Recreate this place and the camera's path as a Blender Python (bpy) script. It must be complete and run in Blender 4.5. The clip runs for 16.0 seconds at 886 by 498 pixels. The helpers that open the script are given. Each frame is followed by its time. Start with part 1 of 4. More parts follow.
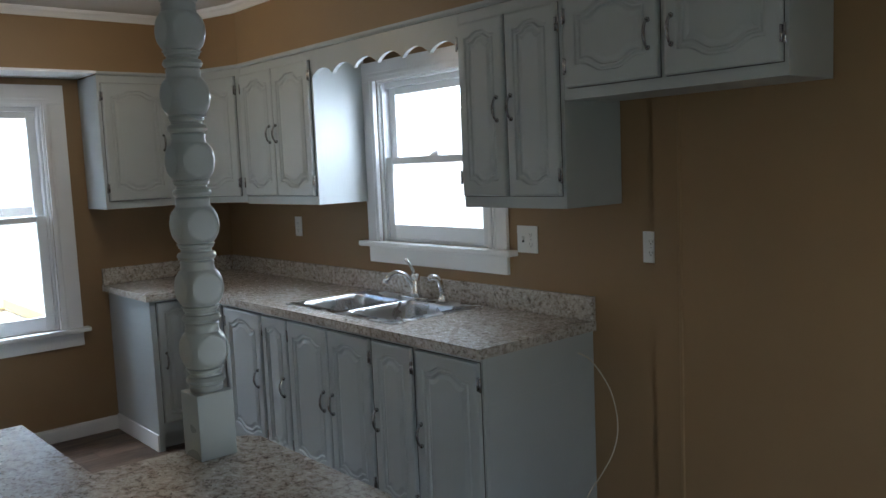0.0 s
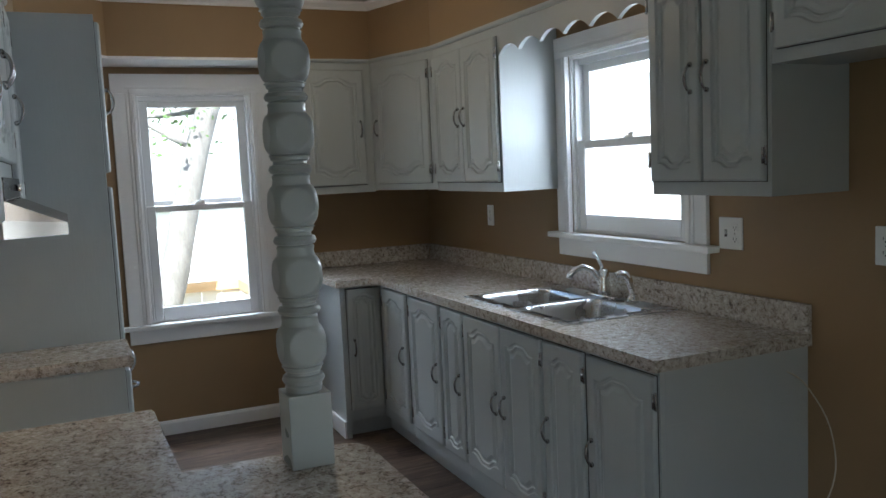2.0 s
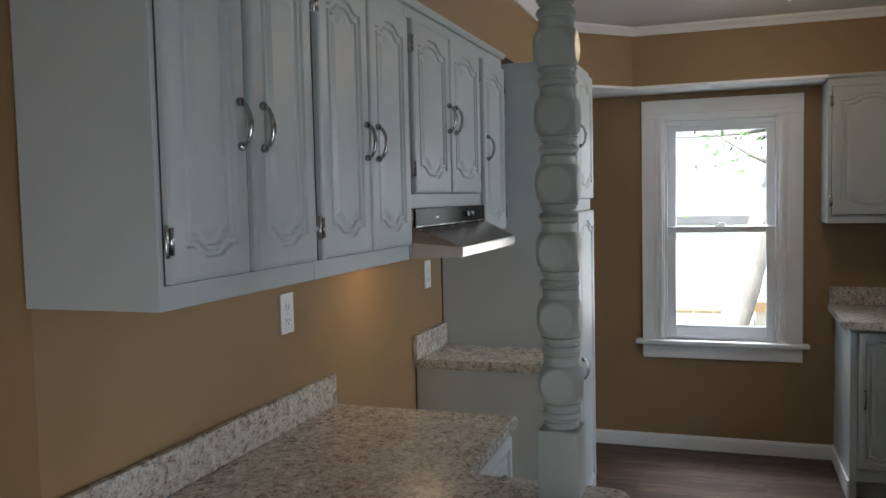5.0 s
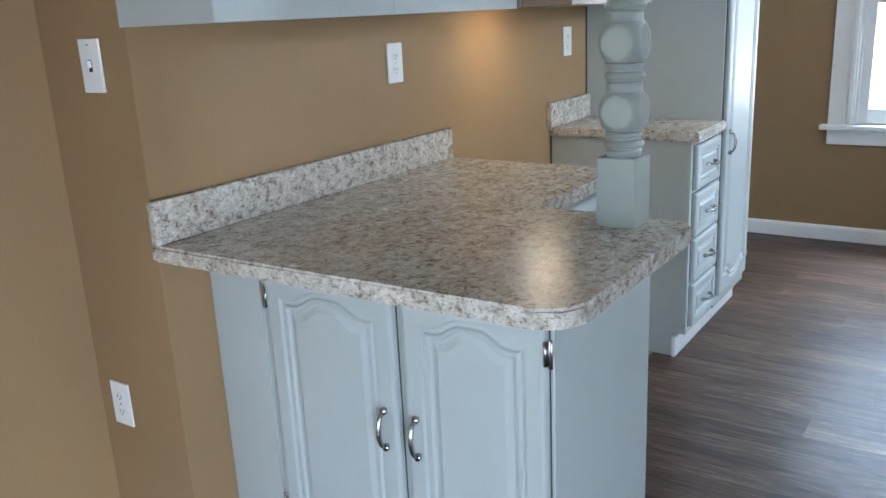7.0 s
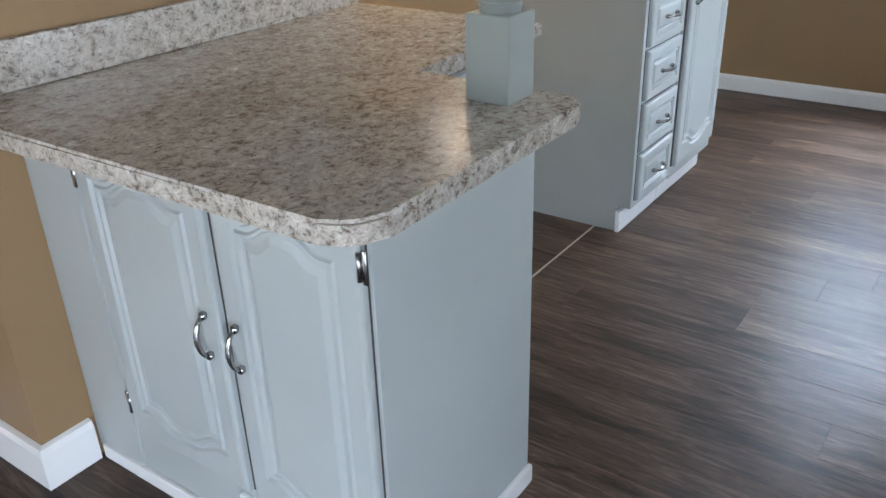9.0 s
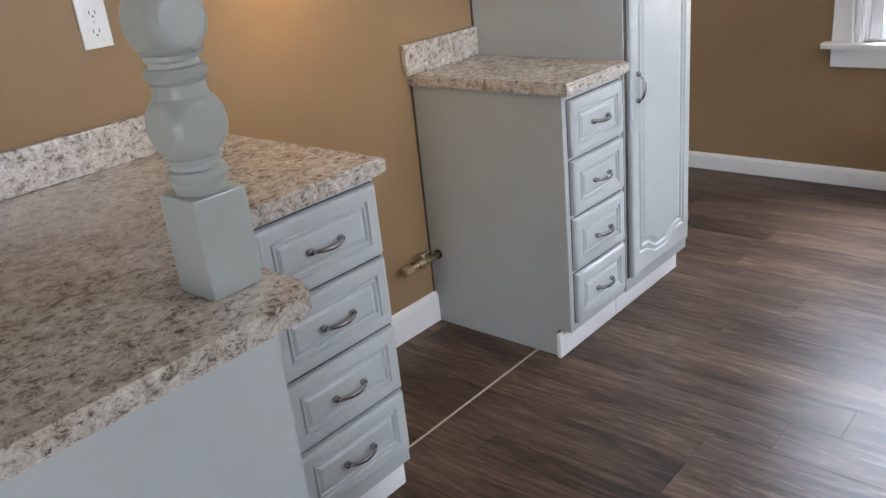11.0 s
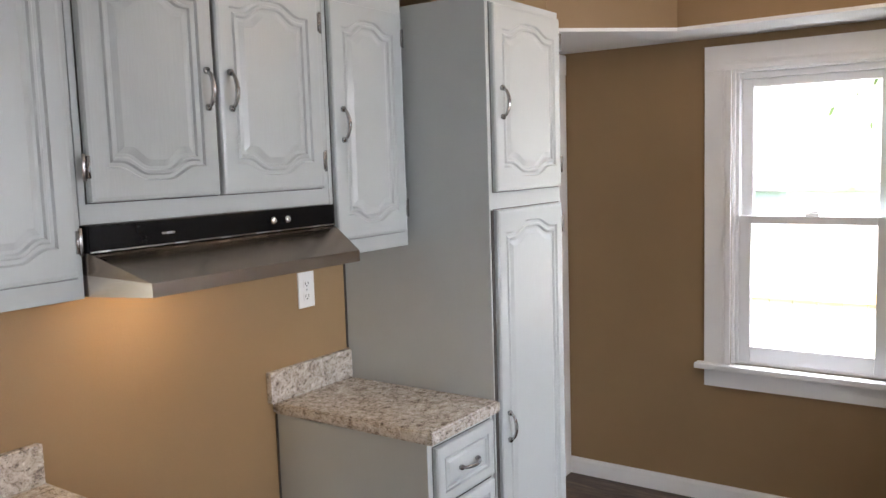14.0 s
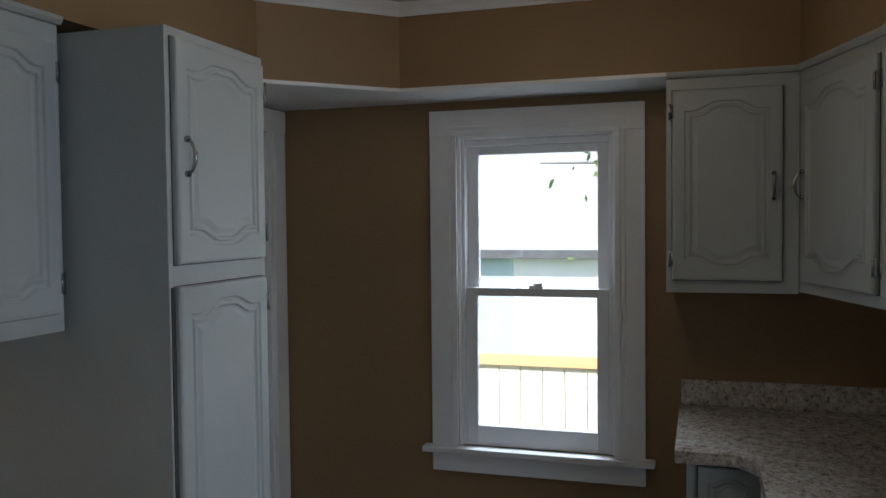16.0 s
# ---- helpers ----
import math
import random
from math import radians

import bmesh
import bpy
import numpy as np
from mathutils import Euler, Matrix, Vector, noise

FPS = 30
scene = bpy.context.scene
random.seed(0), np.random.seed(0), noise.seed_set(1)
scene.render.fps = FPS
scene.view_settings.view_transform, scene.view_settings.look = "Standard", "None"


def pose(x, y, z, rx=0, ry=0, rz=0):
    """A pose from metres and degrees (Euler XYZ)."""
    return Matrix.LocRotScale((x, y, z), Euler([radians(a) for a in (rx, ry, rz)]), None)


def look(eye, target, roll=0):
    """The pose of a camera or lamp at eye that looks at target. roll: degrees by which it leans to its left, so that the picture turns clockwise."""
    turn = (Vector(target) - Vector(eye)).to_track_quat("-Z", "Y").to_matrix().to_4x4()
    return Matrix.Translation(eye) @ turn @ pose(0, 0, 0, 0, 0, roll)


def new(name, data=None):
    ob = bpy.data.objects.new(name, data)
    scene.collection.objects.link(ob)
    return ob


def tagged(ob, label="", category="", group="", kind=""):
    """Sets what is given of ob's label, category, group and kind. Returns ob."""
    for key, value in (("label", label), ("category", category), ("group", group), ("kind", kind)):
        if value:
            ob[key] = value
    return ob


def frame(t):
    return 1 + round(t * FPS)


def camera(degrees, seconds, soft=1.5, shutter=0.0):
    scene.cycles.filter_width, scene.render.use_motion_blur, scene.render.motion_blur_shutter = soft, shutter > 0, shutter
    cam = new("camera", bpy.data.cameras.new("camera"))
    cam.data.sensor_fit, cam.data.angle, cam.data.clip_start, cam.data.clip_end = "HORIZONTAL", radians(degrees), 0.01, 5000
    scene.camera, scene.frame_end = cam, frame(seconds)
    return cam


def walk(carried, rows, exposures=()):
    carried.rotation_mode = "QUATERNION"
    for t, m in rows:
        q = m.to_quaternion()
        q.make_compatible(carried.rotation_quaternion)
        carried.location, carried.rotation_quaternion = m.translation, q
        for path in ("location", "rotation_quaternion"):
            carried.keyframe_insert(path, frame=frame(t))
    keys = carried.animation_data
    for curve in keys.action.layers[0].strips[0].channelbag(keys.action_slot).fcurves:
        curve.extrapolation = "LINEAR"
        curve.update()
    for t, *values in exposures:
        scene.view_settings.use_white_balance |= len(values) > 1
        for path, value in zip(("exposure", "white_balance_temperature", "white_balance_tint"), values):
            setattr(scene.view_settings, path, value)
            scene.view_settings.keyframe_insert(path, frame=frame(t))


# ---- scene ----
cam = camera(56.4, 16.0)
PATH = [
    (0, (-0.025, 0.146, 1.563), (1.269, 1.657, 1.358), -2.5),
    (0.5, (-0.013, 0.181, 1.558), (1.221, 1.741, 1.352), -2.4),
    (1, (0.033, 0.17, 1.552), (1.16, 1.814, 1.382), -2.5),
    (1.5, (0.188, 0.204, 1.529), (1.185, 1.931, 1.377), -2.7),
    (2, (0.356, 0.282, 1.513), (1.171, 2.097, 1.316), -2.6),
    (2.5, (0.533, 0.232, 1.512), (1.188, 2.107, 1.275), -2.3),
    (3, (0.719, 0.199, 1.523), (1.206, 2.125, 1.29), -1.5),
    (3.5, (0.838, 0.251, 1.53), (1.025, 2.237, 1.383), -2.0),
    (4, (0.92, 0.268, 1.57), (0.808, 2.262, 1.466), -1.9),
    (4.5, (1.029, 0.211, 1.578), (0.615, 2.165, 1.479), -1.5),
    (4.7, (1.064, 0.173, 1.579), (0.551, 2.103, 1.478), -1.4),
    (6.8, (1.42, 0.267, 1.392), (0.301, 1.848, 0.892), -2.9),
    (7, (1.451, 0.246, 1.381), (0.358, 1.828, 0.833), -2.8),
    (7.5, (1.489, 0.243, 1.353), (0.458, 1.816, 0.674), -2.1),
    (8, (1.519, 0.283, 1.348), (0.488, 1.814, 0.578), -1.7),
    (8.5, (1.557, 0.453, 1.351), (0.498, 1.941, 0.536), -2.0),
    (9, (1.535, 0.688, 1.344), (0.49, 2.137, 0.444), -1.8),
    (9.5, (1.608, 0.879, 1.342), (0.501, 2.303, 0.479), -3.5),
    (11.8, (1.85, 1.445, 1.488), (0.522, 2.792, 0.839), -5.9),
    (12, (1.86, 1.455, 1.512), (0.509, 2.8, 0.908), -5.9),
    (12.5, (1.878, 1.449, 1.554), (0.502, 2.821, 1.082), -6.2),
    (13, (1.872, 1.445, 1.584), (0.521, 2.878, 1.237), -5.8),
    (13.5, (1.863, 1.481, 1.628), (0.572, 2.986, 1.363), -4.9),
    (14, (1.806, 1.54, 1.65), (0.664, 3.168, 1.437), -1.8),
    (14.5, (1.648, 1.627, 1.671), (0.736, 3.402, 1.532), -1.4),
    (15, (1.623, 1.719, 1.662), (0.845, 3.559, 1.577), -1.7),
    (15.5, (1.695, 1.847, 1.661), (0.957, 3.705, 1.599), -1.3),
    (16, (1.733, 1.937, 1.656), (1.138, 3.845, 1.584), -0.6),
]
walk(cam, [(t, look(eye, target, roll)) for t, eye, target, roll in PATH], exposures=[
    (0, 2.00, 5800, 8), (1, 1.97, 5800, 8), (2, 1.86, 5900, 8), (3, 1.82, 5900, 8), (3.5, 1.88, 6000, 9), (4.5, 1.74, 6200, 11), (4.7, 1.80, 6200, 11),
    (6.8, 2.95, 5550, 6), (8, 3.15, 5700, 8), (9.5, 2.94, 6000, 11), (12, 3.00, 6600, 18), (13, 2.95, 6700, 18), (14, 2.83, 6700, 18), (14.5, 2.52, 6600, 18),
    (15, 1.89, 6550, 16), (15.5, 1.40, 6250, 12), (16, 0.92, 6000, 10)])
# ---- light ----
world = bpy.data.worlds.new("world")
scene.world = world
world.use_nodes = True
wn = world.node_tree.nodes
sky = wn.new("ShaderNodeTexSky")
sky.sky_type, sky.sun_disc = "NISHITA", False
sky.sun_elevation, sky.sun_rotation = radians(48), radians(200)
wn["Background"].inputs["Strength"].default_value = 0.15
world.node_tree.links.new(sky.outputs[0], wn["Background"].inputs["Color"])

sun = new("sun", bpy.data.lights.new("sun", "SUN"))
sun.data.energy, sun.data.angle, sun.data.color = 4.5, radians(0.5), (1, 0.95, 0.88)
sun.matrix_world = look((0, 0, 20), (4.5, 9.0, 9.0))


def area(name, eye, target, w, h, power, color):
    lamp = new(name, bpy.data.lights.new(name, "AREA"))
    lamp.data.shape, lamp.data.size, lamp.data.size_y = "RECTANGLE", w, h
    lamp.data.energy, lamp.data.color = power, color
    lamp.matrix_world = look(eye, target)
    return lamp


DAY = (0.85, 0.92, 1.0)
area("daylight_sink_window", (2.98, 3.12, 1.74), (0.6, 4.5, -1.6), 0.80, 0.74, 7.5, DAY)
area("daylight_end_window", (1.07, 6.05, 2.62), (1.07, 3.4, 0.0), 0.95, 0.70, 30.0, DAY)
area("daylight_dining_window", (2.60, -0.60, 0.72), (0, 0.30, -0.45), 1.28, 1.28, 5.6, DAY).data.spread = radians(116)
# weak fill from an added west window, balances the light on the kitchen
area("west_fill_light", (-0.47, -1.15, 0.86), (2.2, 1.1, -0.35), 1.15, 1.40, 1.1, DAY).data.spread = radians(125)


def bulb(name, place, power, color, radius):
    lamp = new(name, bpy.data.lights.new(name, "POINT"))
    lamp.data.energy, lamp.data.color, lamp.data.shadow_soft_size = power, color, radius
    lamp.location = place
    return lamp


bulb("ceiling_bulb", (1.36, 4.02, 2.26), 0.95, (1.0, 0.72, 0.42), 0.10)
area("hood_bulb", (0.10, 2.80, 1.400), (0.02, 2.79, 0.9), 0.13, 0.17, 0.20, (1.0, 0.60, 0.18))
bulb("valance_bulb", (2.36, 2.92, 2.10), 0.03, (1.0, 0.62, 0.25), 0.03)


# ---- materials ----
def material(name, rough=0.5, metal=0.0):
    m = bpy.data.materials.new(name)
    m.use_nodes = True
    b = m.node_tree.nodes["Principled BSDF"]
    b.inputs["Roughness"].default_value, b.inputs["Metallic"].default_value = rough, metal
    return m, m.node_tree.nodes, m.node_tree.links, b


def noise_node(n, l, scale, detail=4.0, rough=0.55, stretch=None, w=None, warp=0.0):
    tc = n.new("ShaderNodeTexCoord")
    mp = n.new("ShaderNodeMapping")
    l.new(tc.outputs["Object"], mp.inputs["Vector"])
    if stretch:
        mp.inputs["Scale"].default_value = stretch
    if w is not None:
        l.new(w, mp.inputs["Location"])
    t = n.new("ShaderNodeTexNoise")
    t.inputs["Scale"].default_value, t.inputs["Detail"].default_value, t.inputs["Roughness"].default_value = scale, detail, rough
    t.inputs["Distortion"].default_value = warp
    l.new(mp.outputs[0], t.inputs["Vector"])
    return t.outputs["Fac"]


def ramp(n, l, fac, stops):
    r = n.new("ShaderNodeValToRGB")
    while len(r.color_ramp.elements) < len(stops):
        r.color_ramp.elements.new(0.5)
    for e, (p, c) in zip(r.color_ramp.elements, stops):
        e.position, e.color = p, (*c, 1)
    l.new(fac, r.inputs["Fac"])
    return r.outputs["Color"]


def mix(n, l, fac, a, b, kind="MIX"):
    m = n.new("ShaderNodeMix")
    m.data_type, m.blend_type = "RGBA", kind
    for socket, value in ((m.inputs[0], fac), (m.inputs[6], a), (m.inputs[7], b)):
        if isinstance(value, bpy.types.NodeSocket):
            l.new(value, socket)
        else:
            socket.default_value = value if isinstance(value, float) else (*value, 1)
    return m.outputs[2]


def bump(n, l, b, height, strength, distance=0.002):
    k = n.new("ShaderNodeBump")
    k.inputs["Strength"].default_value, k.inputs["Distance"].default_value = strength, distance
    l.new(height, k.inputs["Height"])
    l.new(k.outputs[0], b.inputs["Normal"])


def rough_from(n, l, b, fac, low, high):
    r = n.new("ShaderNodeMapRange")
    r.inputs["To Min"].default_value, r.inputs["To Max"].default_value = low, high
    l.new(fac, r.inputs["Value"])
    l.new(r.outputs[0], b.inputs["Roughness"])


def painted(name, color, rough, vary=0.12, relief=0.25, brush=None, grain=90.0):
    """Paint with roller or brush marks and slight unevenness at two scales."""
    m, n, l, b = material(name, rough)
    big = noise_node(n, l, 2.2, 3)
    fine = noise_node(n, l, grain, 3, 0.6, brush)
    dark = tuple(c * (1 - vary) for c in color)
    lite = tuple(min(1, c * (1 + vary)) for c in color)
    base = ramp(n, l, big, [(0.3, dark), (0.7, lite)])
    base = mix(n, l, 0.10, base, ramp(n, l, fine, [(0.35, dark), (0.65, lite)]))
    l.new(base, b.inputs["Base Color"])
    rough_from(n, l, b, big, rough - 0.06, rough + 0.08)
    bump(n, l, b, fine, relief)
    return m


TAN = painted("tan_wall_paint", (0.292, 0.188, 0.093), 0.55, 0.06, 0.30, grain=160)
GREY = painted("grey_cabinet_paint", (0.436, 0.466, 0.466), 0.34, 0.05, 0.22, (1, 1, 0.12), 120)
GREYPOST = painted("grey_green_post_paint", (0.345, 0.372, 0.355), 0.28, 0.05, 0.10, grain=60)
WHITE = painted("white_trim_paint", (0.84, 0.84, 0.84), 0.35, 0.04, 0.15, (0.2, 0.2, 1), 60)
CEIL = painted("white_ceiling_paint", (0.64, 0.62, 0.59), 0.8, 0.03, 0.5, grain=130)
VINYL = painted("white_vinyl_sash", (0.76, 0.77, 0.78), 0.32, 0.02, 0.04)
PLASTIC = painted("white_plastic", (0.80, 0.80, 0.79), 0.30, 0.02, 0.02)
# Dark colour of strips that draw shade in gaps; also lies under the planks
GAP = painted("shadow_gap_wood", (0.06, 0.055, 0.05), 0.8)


def laminate():
    m, n, l, b = material("granite_laminate", 0.30)
    blot = noise_node(n, l, 52, 9, 0.84, (1.0, 0.85, 1.0), None, 0.5)
    speck = noise_node(n, l, 120, 5, 0.70, (1.0, 0.7, 1.0), None, 0.4)
    cloud = noise_node(n, l, 14, 4, 0.65)
    base = ramp(n, l, blot, [(0.380, (0.05, 0.04, 0.034)), (0.425, (0.20, 0.160, 0.130)), (0.460, (0.43, 0.38, 0.325)), (0.51, (0.54, 0.50, 0.445)), (0.56, (0.62, 0.585, 0.54)), (0.63, (0.80, 0.78, 0.75))])
    base = mix(n, l, ramp(n, l, speck, [(0.37, (0.95, 0.95, 0.95)), (0.41, (0, 0, 0))]), base, (0.05, 0.042, 0.036))
    base = mix(n, l, 0.22, base, ramp(n, l, cloud, [(0.38, (0.22, 0.165, 0.125)), (0.62, (0.56, 0.52, 0.48))]))
    l.new(base, b.inputs["Base Color"])
    rough_from(n, l, b, blot, 0.20, 0.32)
    bump(n, l, b, speck, 0.12, 0.001)
    return m


GRANITE = laminate()


def wood_floor():
    m, n, l, b = material("walnut_vinyl_plank", 0.32)
    info = n.new("ShaderNodeObjectInfo")
    shift = n.new("ShaderNodeVectorMath")
    shift.operation = "SCALE"
    shift.inputs[0].default_value = (37.0, 19.0, 5.0)
    l.new(info.outputs["Random"], shift.inputs["Scale"])
    grain = noise_node(n, l, 5, 5, 0.62, (0.75, 6.5, 1.0), shift.outputs[0], 1.8)
    fine = noise_node(n, l, 26, 5, 0.7, (0.5, 4.0, 1.0), shift.outputs[0], 0.8)
    broad = noise_node(n, l, 2.2, 4, 0.6, (0.7, 4.5, 1.0), shift.outputs[0], 0.8)
    base = ramp(n, l, grain, [(0.34, (0.022, 0.013, 0.009)), (0.45, (0.066, 0.039, 0.026)), (0.54, (0.125, 0.078, 0.053)), (0.66, (0.245, 0.168, 0.122))])
    base = mix(n, l, 0.40, base, ramp(n, l, broad, [(0.36, (0.022, 0.013, 0.009)), (0.64, (0.215, 0.148, 0.108))]))
    base = mix(n, l, 0.50, base, ramp(n, l, fine, [(0.40, (0.30, 0.27, 0.25)), (0.52, (1, 1, 1))]), "MULTIPLY")
    tone = n.new("ShaderNodeMapRange")
    tone.inputs["To Min"].default_value, tone.inputs["To Max"].default_value = 0.58, 1.08
    l.new(info.outputs["Random"], tone.inputs["Value"])
    hsv = n.new("ShaderNodeHueSaturation")
    l.new(tone.outputs[0], hsv.inputs["Value"])
    l.new(base, hsv.inputs["Color"])
    l.new(hsv.outputs[0], b.inputs["Base Color"])
    rough_from(n, l, b, fine, 0.27, 0.50)
    b.inputs["Specular IOR Level"].default_value = 0.34
    bump(n, l, b, fine, 0.35, 0.001)
    return m


PLANK = wood_floor()


def metal(name, color, rough, streak=None):
    m, n, l, b = material(name, rough, 1.0)
    f = noise_node(n, l, 40, 3, 0.6, streak)
    l.new(ramp(n, l, f, [(0.3, tuple(c * 0.9 for c in color)), (0.7, color)]), b.inputs["Base Color"])
    rough_from(n, l, b, f, max(0.02, rough - 0.05), rough + 0.06)
    return m


CHROME = metal("polished_chrome", (0.80, 0.80, 0.80), 0.10)
NICKEL = metal("worn_nickel_pull", (0.50, 0.50, 0.51), 0.20)
STEEL = metal("brushed_steel", (0.60, 0.60, 0.60), 0.26, (8, 0.3, 1))
SINKSTEEL = metal("satin_sink_steel", (0.64, 0.64, 0.64), 0.27, (0.15, 0.15, 0.15))
DARKBRONZE = metal("dark_glossy_bronze", (0.33, 0.265, 0.22), 0.22, (8, 0.3, 1))
HOODSTEEL = metal("bronzed_steel", (0.62, 0.55, 0.50), 0.24, (8, 0.3, 1))
BRASS = metal("tarnished_brass", (0.52, 0.44, 0.30), 0.35)
BLACK = painted("black_gloss_panel", (0.006, 0.006, 0.0065), 0.22, 0.05, 0.02)
BLACK.node_tree.nodes["Principled BSDF"].inputs["Specular IOR Level"].default_value = 0.2
DARKHOLE = painted("dark_slot", (0.02, 0.02, 0.02), 0.7)
CORD = painted("ivory_cord", (0.55, 0.50, 0.40), 0.5)
CAULK = painted("pale_seam", (0.45, 0.40, 0.34), 0.7)
PINK = painted("pale_warm_room_paint", (0.74, 0.62, 0.54), 0.6)


def glass():
    m, n, l, b = material("window_glass", 0.0)
    b.inputs["Transmission Weight"].default_value, b.inputs["IOR"].default_value = 1.0, 1.45
    b.inputs["Base Color"].default_value = (0.97, 0.99, 0.98, 1)
    return m


GLASS = glass()


def opal():
    m, n, l, b = material("lit_opal_glass", 0.3)
    b.inputs["Base Color"].default_value = (0.9, 0.88, 0.84, 1)
    b.inputs["Emission Color"].default_value = (1.0, 0.93, 0.82, 1)
    b.inputs["Emission Strength"].default_value = 1.2
    return m


OPAL = opal()


def natural(name, a, c, scale, stretch=None, rough=0.9, relief=0.8, distance=0.02):
    m, n, l, b = material(name, rough)
    f = noise_node(n, l, scale, 6, 0.65, stretch)
    g = noise_node(n, l, scale * 7, 4, 0.6, stretch)
    base = mix(n, l, 0.4, ramp(n, l, f, [(0.3, a), (0.7, c)]), ramp(n, l, g, [(0.3, a), (0.7, c)]))
    l.new(base, b.inputs["Base Color"])
    bump(n, l, b, f, relief, distance)
    return m


GRASS = natural("lawn", (0.05, 0.09, 0.025), (0.12, 0.17, 0.06), 3)
BARK = natural("grey_bark", (0.15, 0.14, 0.125), (0.32, 0.305, 0.28), 9, (2.2, 2.2, 0.5))
LEAF = natural("leaf_green", (0.05, 0.10, 0.02), (0.11, 0.19, 0.05), 6, None, 0.6, 0.1)
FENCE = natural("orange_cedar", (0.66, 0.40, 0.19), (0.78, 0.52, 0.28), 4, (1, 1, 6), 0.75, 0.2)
# Sun glare on the fence boards is put into this pale colour
SUNLITWOOD = natural("pale_sunlit_boards", (0.76, 0.68, 0.58), (0.84, 0.78, 0.70), 4, (1, 1, 6), 0.75, 0.2)
SIDING = natural("pale_siding", (0.70, 0.70, 0.68), (0.80, 0.80, 0.78), 3, None, 0.7, 0.1)
BLUESIDE = natural("blue_grey_siding", (0.40, 0.50, 0.54), (0.48, 0.57, 0.61), 3, None, 0.7, 0.1)
SHINGLE = natural("grey_shingle", (0.28, 0.28, 0.28), (0.45, 0.45, 0.44), 8)
FASCIA = natural("dark_gutter", (0.08, 0.08, 0.085), (0.13, 0.13, 0.135), 5, None, 0.5, 0.1)


# ---- mesh helpers ----
def box(bm, x0, x1, y0, y1, z0, z1, bevel=0.0):
    made = bmesh.ops.create_cube(bm, size=1.0, matrix=Matrix.Translation(((x0 + x1) / 2, (y0 + y1) / 2, (z0 + z1) / 2)) @ Matrix.Diagonal((abs(x1 - x0), abs(y1 - y0), abs(z1 - z0), 1)))
    if bevel:
        edges = {e for v in made["verts"] for e in v.link_edges}
        bmesh.ops.bevel(bm, geom=list(edges), offset=bevel, segments=2, profile=0.6, affect="EDGES")
    return bm


def boxed(*args):
    return box(bmesh.new(), *args)


def to_object(name, bm, mat, smooth=False):
    mesh = bpy.data.meshes.new(name)
    bmesh.ops.recalc_face_normals(bm, faces=bm.faces)
    bm.to_mesh(mesh)
    bm.free()
    mesh.materials.append(mat)
    if smooth:
        mesh.shade_smooth()
    return new(name, mesh)


def part(name, bm, mat, parent, label="", smooth=False):
    """One mesh object, drawn in world places, under a thing or a part."""
    ob = to_object(name, bm, mat, smooth)
    ob.parent = parent
    if parent.type == "EMPTY":
        ob.matrix_parent_inverse = Matrix.Translation(-parent.location)
    return tagged(ob, label)


def thing(name, place, label, category, group="", kind=""):
    ob = new(name)
    ob.empty_display_size = 0.1
    ob.location = place
    return tagged(ob, label, category, group, kind)


def solid(name, bm, mat, label, category, kind="", group="", smooth=False):
    return tagged(to_object(name, bm, mat, smooth), label, category, group, kind)


def prism(bm, outline, z0, z1):
    """An upright solid on a plan outline, counted anticlockwise."""
    low = [bm.verts.new((x, y, z0)) for x, y in outline]
    top = [bm.verts.new((x, y, z1)) for x, y in outline]
    bm.faces.new(top)
    bm.faces.new(list(reversed(low)))
    for i in range(len(low)):
        j = (i + 1) % len(low)
        bm.faces.new((low[i], low[j], top[j], top[i]))
    return bm


def extruded(bm, profile, m, length):
    """A profile in the local (u, v) plane pushed out along local w."""
    a = [bm.verts.new(m @ Vector((u, v, 0))) for u, v in profile]
    b = [bm.verts.new(m @ Vector((u, v, length))) for u, v in profile]
    bm.faces.new(a)
    bm.faces.new(list(reversed(b)))
    for i in range(len(a)):
        j = (i + 1) % len(a)
        bm.faces.new((a[j], a[i], b[i], b[j]))
    return bm


def tube(bm, points, radius, sides=10):
    """A round bar through points; radius may be one number or one for each point."""
    pts = [Vector(p) for p in points]
    rings, side = [], None
    for i, p in enumerate(pts):
        d = (pts[min(i + 1, len(pts) - 1)] - pts[max(i - 1, 0)]).normalized()
        if side is None:
            side = d.orthogonal().normalized()
        side = (side - d * side.dot(d)).normalized()
        up = d.cross(side)
        r = radius[i] if isinstance(radius, (list, tuple)) else radius
        rings.append([bm.verts.new(p + (side * math.cos(a) + up * math.sin(a)) * r) for a in (2 * math.pi * k / sides for k in range(sides))])
    for a, b in zip(rings, rings[1:]):
        for k in range(sides):
            bm.faces.new((a[k], a[(k + 1) % sides], b[(k + 1) % sides], b[k]))
    bm.faces.new(list(reversed(rings[0])))
    bm.faces.new(rings[-1])
    return bm


def lathe(bm, profile, centre, sides=24, flat=None):
    """A turned solid about an upright axis; flat: half the width of the square stock it was cut from."""
    rings = []
    for r, z in profile:
        ring = []
        for k in range(sides):
            a = 2 * math.pi * (k + 0.5) / sides
            x, y = r * math.cos(a), r * math.sin(a)
            if flat:
                x, y = max(-flat, min(flat, x)), max(-flat, min(flat, y))
            ring.append(bm.verts.new((centre[0] + x, centre[1] + y, z)))
        rings.append(ring)
    for a, b in zip(rings, rings[1:]):
        for k in range(sides):
            bm.faces.new((a[k], a[(k + 1) % sides], b[(k + 1) % sides], b[k]))
    bm.faces.new(list(reversed(rings[0])))
    bm.faces.new(rings[-1])
    return bm


